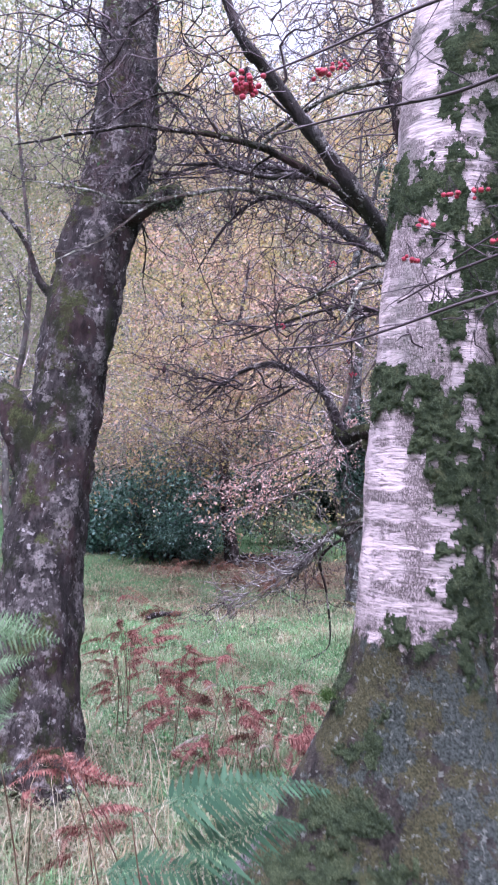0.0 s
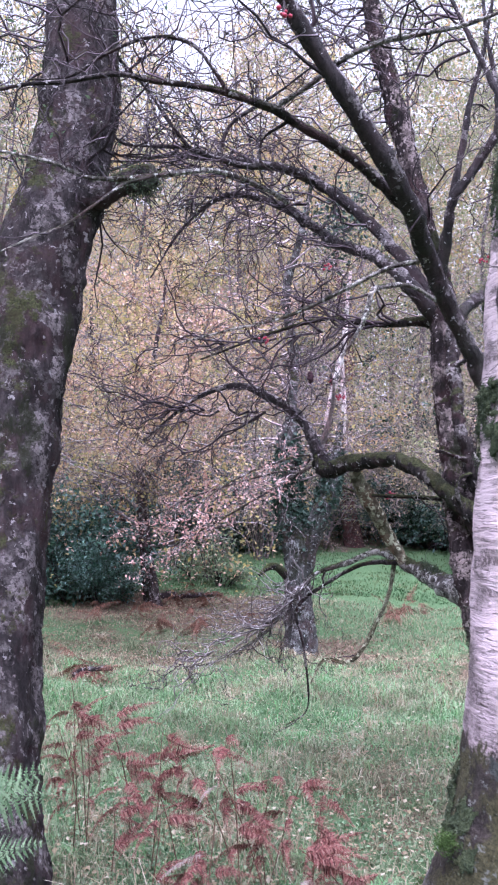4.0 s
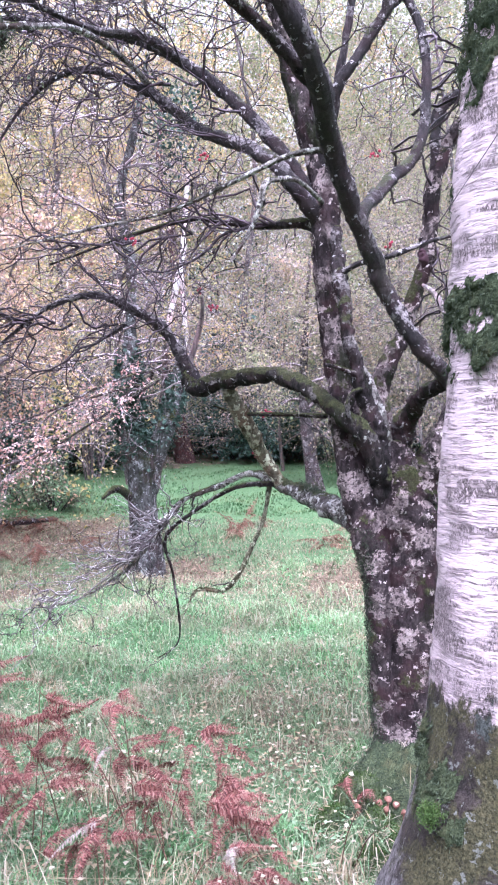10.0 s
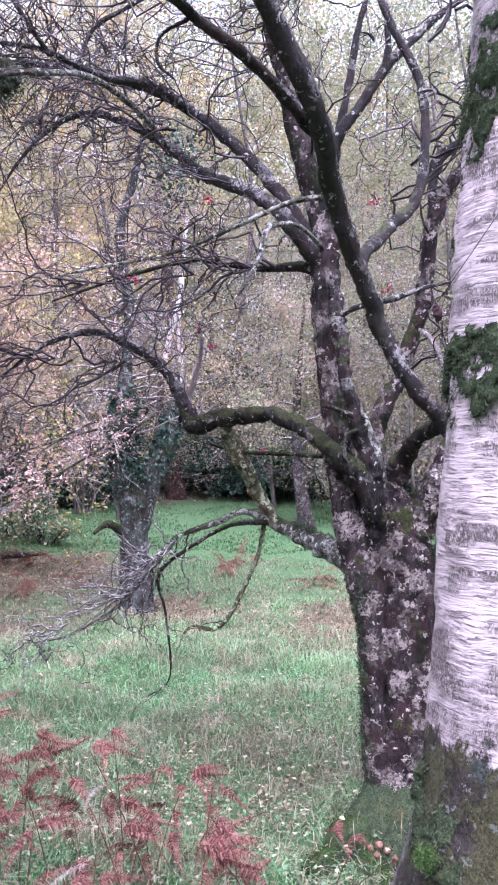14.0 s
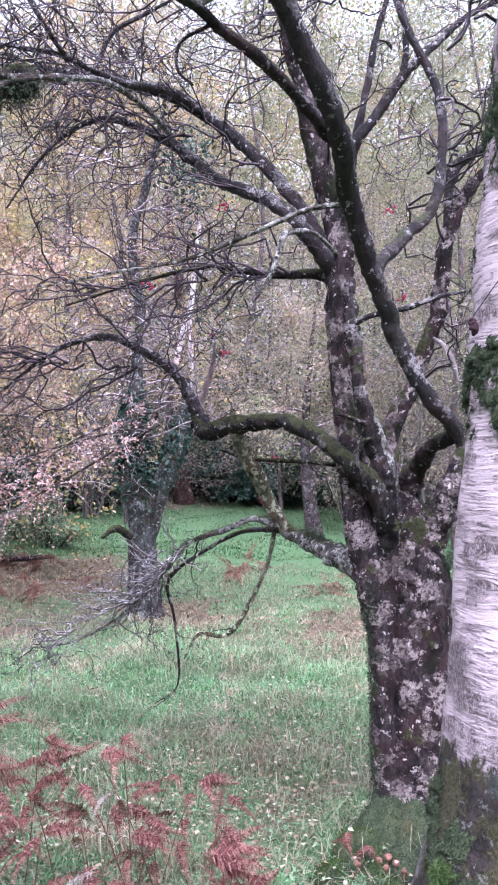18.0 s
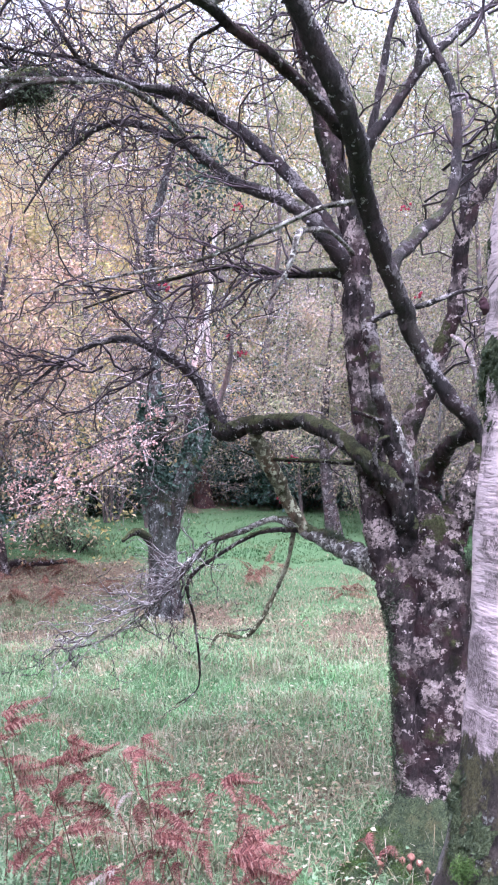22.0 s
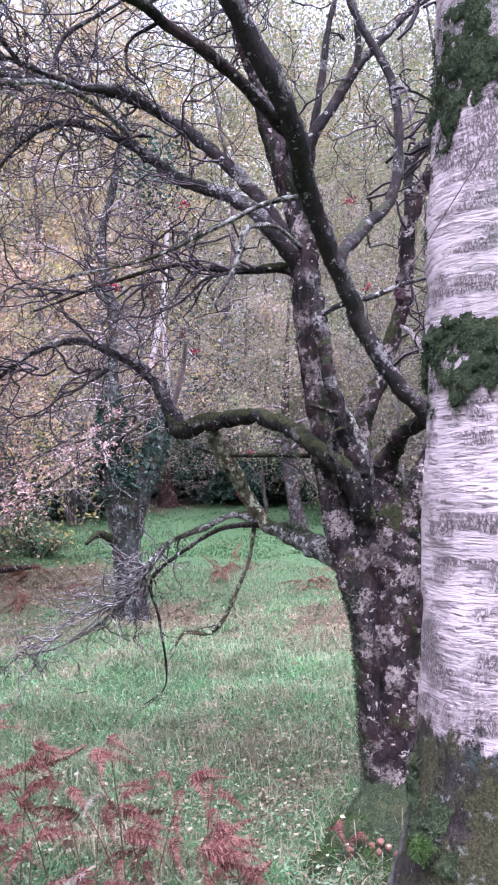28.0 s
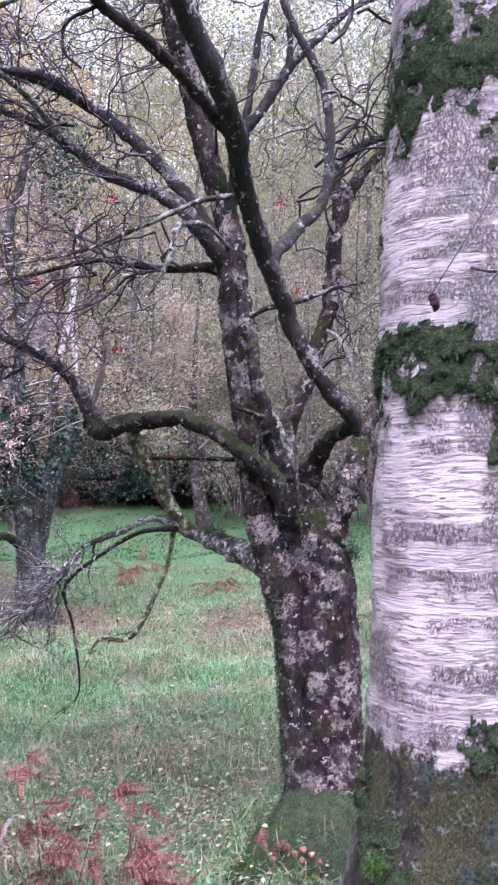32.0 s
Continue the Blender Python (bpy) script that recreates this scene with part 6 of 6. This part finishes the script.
def build_bracken():
    rust = "withered rust-red bracken fronds in the grass"
    spots = [(-0.37, 2.60, 0.66, 5), (-0.46, 2.68, 0.58, 6), (-0.55, 2.72, 0.52, 6), (-0.66, 2.74, 0.62, 5), (-0.74, 2.77, 0.50, 6), (-0.86, 2.80, 0.56, 5), (-0.95, 2.95, 0.60, 5), (-0.50, 2.62, 0.40, 5), (-0.62, 2.62, 0.36, 5), (-0.80, 2.62, 0.40, 5),
             (-0.24, 2.80, 0.46, 6), (-0.14, 2.80, 0.46, 6), (-0.06, 2.80, 0.42, 7), (0.00, 2.76, 0.32, 5), (-0.12, 2.62, 0.30, 5), (-0.30, 2.72, 0.36, 4), (-0.44, 2.52, 0.27, 4), (-0.06, 2.50, 0.20, 3), (0.40, 3.1, 0.16, 3), (0.10, 2.60, 0.14, 3), (-1.3, 3.4, 0.5, 4), (-1.2, 3.0, 0.55, 4), (-1.10, 2.90, 0.75, 7), (-1.02, 2.88, 0.62, 6), (-1.04, 2.80, 0.54, 5)]
    for k, (x, y, z, count) in enumerate(spots):
        bracken(x, y, z, count + 1, RUST_FRONDS, rust, 200 + k, 0.56, -60 + 70 * math.sin(k * 2.3))
    bracken(-0.40, 2.58, 0.50, 2, PALE_FRONDS, "bleached grey-brown dead bracken frond among red ones", 239, 0.62, -120)
    bracken(-0.02, 2.10, 0.42, 1, PALE_FRONDS, "bleached grey-brown dead bracken frond among red ones", 240, 0.6, -100)
    near = [(-0.18, 0.98, 0.66), (-0.32, 1.15, 0.66), (-0.42, 1.3, 0.60), (-0.14, 1.3, 0.46), (-0.25, 0.9, 0.62), (-0.02, 0.98, 0.46)]
    for k, (x, y, z) in enumerate(near):
        bracken(x, y, z, 4, RUST_FRONDS, "tall withered red bracken close to the path", 340 + k, 0.62, -90 + 70 * math.sin(k * 1.7))
    green = "fresh green bracken frond still in leaf"
    for k, (x, y, z, face, size) in enumerate([(-0.46, 0.90, 0.97, 15, 0.62), (-0.44, 0.85, 0.93, -25, 0.62), (-0.48, 0.93, 1.00, 40, 0.66), (-0.43, 0.90, 0.90, 0, 0.55)]):
        bracken(x, y, z, 2, GREEN_FRONDS, green, 260 + k, size, face, roll=0.9, pitch=-0.45)
    for k, (x, y, z, face) in enumerate([(0.22, 0.50, 0.80, 45), (0.30, 0.47, 0.72, 48), (0.10, 0.52, 0.66, 30)]):
        bracken(x, y, z, 1, WET_FRONDS, "broad blue-green bracken frond beside the path", 290 + k, 0.95, face, roll=0.35, pitch=-0.12, jitter=0.2)
    for k, (x, y, z) in enumerate([(0.45, 2.5, 0.27), (0.37, 2.6, 0.27)]):
        bracken(x, y, z, 5, GREEN_FRONDS, "small green fern at the foot of the birch", 275 + k, 0.28, 200, roll=0.6, pitch=-0.2)
    far = [(0.05, 11.2, 0.22), (-0.12, 11.0, 0.16), (0.2, 11.4, 0.2), (-2.9, 11.4, 0.3), (-3.1, 11.0, 0.25), (-2.6, 10.9, 0.28), (0.9, 9.5, 0.15), (1.1, 9.8, 0.15), (-0.1, 10.5, 0.2), (-2.5, 9.6, 0.3), (-2.8, 9.2, 0.25), (-3.2, 9.8, 0.3), (-2.2, 9.0, 0.2), (-3.6, 9.3, 0.3), (1.7, 7.2, 0.12), (1.5, 6.9, 0.1), (2.1, 7.4, 0.15), (-2.6, 6.5, 0.25), (-2.4, 6.3, 0.2), (-1.9, 9.9, 0.2)]
    for k, (x, y, z) in enumerate(far):
        bracken(x, y, z + float(height(x, y)), 7, BROWN_FRONDS, "low brown bracken lying flat on bare earth", 280 + k, 0.95, None, "dead bracken on the bare earth", roll=0.2, pitch=0.25)


build_bracken()


def build_litter():
    rng = np.random.default_rng(301)
    n = 26000
    y = 1.2 + 13 * rng.uniform(0, 1, n) ** 1.2
    x = rng.uniform(-1, 1, n) * (0.62 * y + 1.5) - 0.12 * y
    k = rng.uniform(0, 1, n) < 0.10
    x, y = x[k], y[k]
    bx, by = rng.uniform(-7, 3.5, 130000), rng.uniform(5.0, 13.0, 130000)
    k = rng.uniform(0, 1, len(bx)) < brown_zone(bx, by) * 0.5
    x, y = np.concatenate([x, bx[k]]), np.concatenate([y, by[k]])
    nx, ny = rng.uniform(-1.0, 0.75, 9000), rng.uniform(0.9, 5.2, 9000)
    k = rng.uniform(0, 1, 9000) < 0.6 * np.clip(2.6 - ny, 0, 1) + 0.5 * np.exp(-((ny - 3.9) / 1.1) ** 2 - ((nx - 0.2) / 0.55) ** 2)
    x, y = np.concatenate([x, nx[k]]), np.concatenate([y, ny[k]])
    sx, sy = rng.uniform(-9, 9, 9000), rng.uniform(-9, 3.2, 9000)
    k = (sy < 1.05) | (np.abs(sx + 0.12 * sy) > 0.62 * sy + 1.4)
    x, y = np.concatenate([x, sx[k]]), np.concatenate([y, sy[k]])
    p = np.stack([x, y, height(x, y) + rng.uniform(0.0, 0.05, len(x))], -1)
    near = p[:, 1] < 5.5
    ob = leaf_mesh("leaf_litter", p[near], 0.026, LITTER, None, rng, 0.75, "", 0.65)
    tagged(ob, "small brown fallen leaves in the near grass", "leaves", kind="stuff")
    p = p[~near]
    ob = leaf_mesh("leaf_litter", p, 0.036, LITTER, None, rng, 0.75, "", 0.65)
    tagged(ob, "brown and straw-coloured fallen leaves strewn over the ground", "leaves", kind="stuff")
    n = 2400
    y = rng.uniform(2.5, 5.8, n)
    x = rng.uniform(-1, 1, n) * (0.5 * y + 1) - 0.1 * y
    p = np.stack([x, y, height(x, y) + rng.uniform(0.06, 0.12, n)], -1)
    ob = leaf_mesh("pale_leaves", p, 0.022, STRAW, None, rng, 0.8, "", 0.8)
    tagged(ob, "small pale fallen leaves caught in the grass", "leaves", kind="stuff")


build_litter()


def build_small_things():
    log = thing("fallen_log", (-3.0, 11.7, 0.0), "dark rotting log lying on bare earth", "log")
    wood("stem", [(-3.80, 11.65, 0.06, 0.045), (-3.4, 11.7, 0.09, 0.055), (-3.0, 11.72, 0.10, 0.045), (-2.6, 11.7, 0.13, 0.02)], BARK_DARK, log, 12, 30, 0.2, 8.0)
    branch = thing("fallen_branch", (-2.4, 6.44, -0.08), "short reddish broken branch in the grass", "branch")
    wood("stem", [(-2.62, 6.4, 0.0, 0.03), (-2.45, 6.42, 0.05, 0.028), (-2.28, 6.44, 0.06, 0.02)], BARK_DARK, branch, 10, 20, 0.2, 12.0)
    sap = shrub("holly_sapling", "small green holly sapling at the edge of the bare earth", 91, 0.4, 0.85, HERB, 1500, 0.055, 7)
    place_copies(sap, [(-3.2, 13.6, 0, 1.1), (-3.55, 13.9, 120, 0.9), (-2.95, 13.2, 220, 0.7)], "holly saplings")
    for k, (p, n, r) in enumerate([((-0.03, 1.6, 2.66), 6, 0.010), ((0.28, 1.7, 2.75), 12, 0.016), ((-0.16, 3.9, 2.1), 8, 0.012), ((-0.1, 3.7, 2.0), 8, 0.012), ((0.13, 3.9, 1.53), 10, 0.02), ((0.09, 4.1, 1.32), 7, 0.012), ((-0.4, 3.3, 2.2), 7, 0.012), ((0.6, 3.2, 2.15), 6, 0.012), ((0.62, 3.3, 2.0), 6, 0.012), ((0.55, 3.2, 2.5), 6, 0.012), ((-0.1, 3.2, 2.5), 6, 0.012)]):
        berry_cluster(p, n, r, rowan, 400 + k)


build_small_things()


def build_near_sapling():
    """Thin berried shoots that cross in front of the birch from a sapling beside it."""
    t = thing("rowan_sapling", (1.3, 1.25, 0.0), "thin rowan sapling with arching shoots and red berries", "tree")
    wood("stem", [(1.30, 1.25, -0.05, 0.018), (1.28, 1.22, 0.9, 0.015), (1.22, 1.15, 1.7, 0.012), (1.12, 1.05, 2.2, 0.009), (0.95, 0.95, 2.5, 0.007)], BARK_GREY, t, 8, 40, 0.1, 20.0)
    tw = Twigs(97)
    shoots = [[(1.24, 1.17, 1.6, 0.006), (1.0, 0.85, 1.80, 0.005), (0.83, 0.70, 1.76, 0.004), (0.64, 0.70, 1.70, 0.003), (0.53, 0.70, 1.67, 0.0025), (0.39, 0.70, 1.66, 0.0015)],
              [(1.05, 1.02, 2.35, 0.006), (0.86, 0.85, 2.25, 0.005), (0.72, 0.80, 2.19, 0.004), (0.55, 0.75, 2.15, 0.003), (0.38, 0.70, 2.10, 0.002)],
              [(1.16, 1.1, 2.0, 0.006), (1.0, 0.95, 2.02, 0.004), (0.86, 0.98, 1.98, 0.003), (0.68, 1.05, 1.9, 0.002)],
              [(0.95, 0.95, 2.5, 0.006), (0.7, 0.85, 2.42, 0.004), (0.46, 0.77, 2.30, 0.003), (0.34, 0.66, 2.2, 0.002)],
              [(1.20, 1.12, 1.85, 0.005), (0.95, 0.9, 1.9, 0.004), (0.75, 0.9, 1.86, 0.003), (0.6, 0.95, 1.8, 0.002)]]
    for pts in shoots:
        wood("shoot", pts, TWIG, t, 6, 30, 0.1, 30.0)
        p = spline(pts, 20)
        for i in range(5, 20, 3):
            tw.grow(p[i, :3], p[min(i + 1, 19), :3] - p[i, :3] + tw.rng.normal(0, 0.03, 3), 0.22, 0.0018, 1, 3, 0.2, 0.02)
    tw.build("twigwork", TWIG, t)
    wood("shoot", [(0.95, 0.95, 2.5, 0.0015), (0.70, 0.80, 2.30, 0.001), (0.40, 0.70, 1.95, 0.0006), (0.170, 0.67, 1.626, 0.0004)], TWIG, t, 5, 24, 0.1, 30.0)
    wood("withered_berry", [(0.170, 0.67, 1.626, 0.0005), (0.170, 0.67, 1.622, 0.0033), (0.171, 0.668, 1.615, 0.0034), (0.170, 0.668, 1.610, 0.001)], MAROON, t, 16, 24, 0.45, 420.0, "dark withered berry")
    for k, (p, n, r) in enumerate([((0.34, 0.64, 2.18), 42, 0.0125), ((0.46, 0.77, 2.26), 14, 0.011), ((0.70, 1.0, 2.06), 5, 0.010), ((0.64, 1.02, 2.0), 6, 0.010), ((0.77, 0.98, 2.05), 5, 0.008), ((0.60, 1.06, 1.93), 6, 0.010), ((0.80, 0.95, 1.93), 4, 0.008)]):
        berry_cluster(p, n, r, t, 430 + k)


build_near_sapling()


def moss_mound(x, y, r, tall, seed):
    """A low lumpy cushion of moss on the ground or on a root, with short fibres."""
    rng = np.random.default_rng(seed)
    t = thing("moss_mound", (x, y, float(height(x, y))), "soft green cushion of moss at the foot of the trees", "moss", "moss cushions")
    n = 36
    gx, gy = np.meshgrid(np.linspace(-1.2, 1.2, n), np.linspace(-1.2, 1.2, n), indexing="ij")
    px, py = x + gx * r, y + gy * r
    lump = np.array([[noise.noise(Vector((u * 14, v * 14, seed))) + 0.4 * noise.noise(Vector((u * 50, v * 50, seed))) for u, v in zip(pu, pv)] for pu, pv in zip(px, py)])
    z = height(px, py) + tall * (np.sqrt(np.clip(1 - gx**2 - gy**2, 0, 1)) + 0.35 * lump) - 0.02 * np.clip(gx**2 + gy**2, 0, 1)
    p = np.stack([px, py, np.maximum(z, height(px, py) - 0.02)], -1).reshape(-1, 3)
    i, j = [q.ravel() for q in np.meshgrid(np.arange(n - 1), np.arange(n - 1), indexing="ij")]
    mesh_object("cushion", p, np.stack([i * n + j, (i + 1) * n + j, (i + 1) * n + j + 1, i * n + j + 1], -1).tolist(), MOSS_TURF, t)
    p = p[rng.integers(0, len(p), 4000)] + rng.normal(0, 0.006, (4000, 3))
    leaf_mesh("moss_fibre", p, 0.012, FRESH_MOSS if seed % 2 else MOSS, t, rng, 0.0, "", 0.25, -0.5)


for k, (x, y, r, h) in enumerate([(0.56, 3.20, 0.13, 0.13), (0.45, 3.14, 0.10, 0.09), (0.68, 3.14, 0.14, 0.14), (0.34, 3.02, 0.09, 0.06), (0.60, 3.00, 0.10, 0.09), (0.50, 2.92, 0.09, 0.08), (0.42, 2.98, 0.08, 0.05), (0.55, 2.80, 0.10, 0.07), (0.66, 2.88, 0.10, 0.10), (0.44, 2.76, 0.08, 0.05), (0.82, 3.15, 0.14, 0.14), (0.54, 2.64, 0.09, 0.06)]):
    moss_mound(x, y, r, h, 500 + k)


def build_fungi():
    cap_mat, nt, b = material("fungus_cap", 0.6)
    nt.links.new(mix(nt, noise_of(nt, coords(nt), 90.0), (0.15, 0.07, 0.05), (0.26, 0.13, 0.10)), b.inputs["Base Color"])
    for k, (x, y, r) in enumerate([(0.50, 2.98, 0.020), (0.535, 3.0, 0.024), (0.56, 2.97, 0.021), (0.52, 2.94, 0.018), (0.42, 2.96, 0.020), (0.58, 2.93, 0.018)]):
        r *= 0.62
        z = float(height(x, y)) + 0.085
        t = thing("fungus", (x, y, z - 0.14), "small flat orange-pink fungus on the moss", "mushroom", "fungi on the moss")
        wood("stalk", [(x, y, z - 0.14, 0.005), (x, y, z - 0.05, 0.004), (x, y, z, 0.004)], cap_mat, t, 8, 8, 0.05)
        prof = np.array([(0.05, 0.010), (0.5, 0.008), (0.9, 0.003), (1.0, -0.003), (0.8, -0.006), (0.3, -0.002)])
        a = np.linspace(0, 2 * np.pi, 14, endpoint=False)
        v = np.array([(x + r * q * np.cos(w), y + r * q * np.sin(w), z + h + 0.004 * np.sin(2 * w + k)) for q, h in prof for w in a])
        mesh_object("cap", v, tube_faces(1, len(prof), 14).tolist() + [list(range(14))[::-1]], cap_mat, t)


build_fungi()
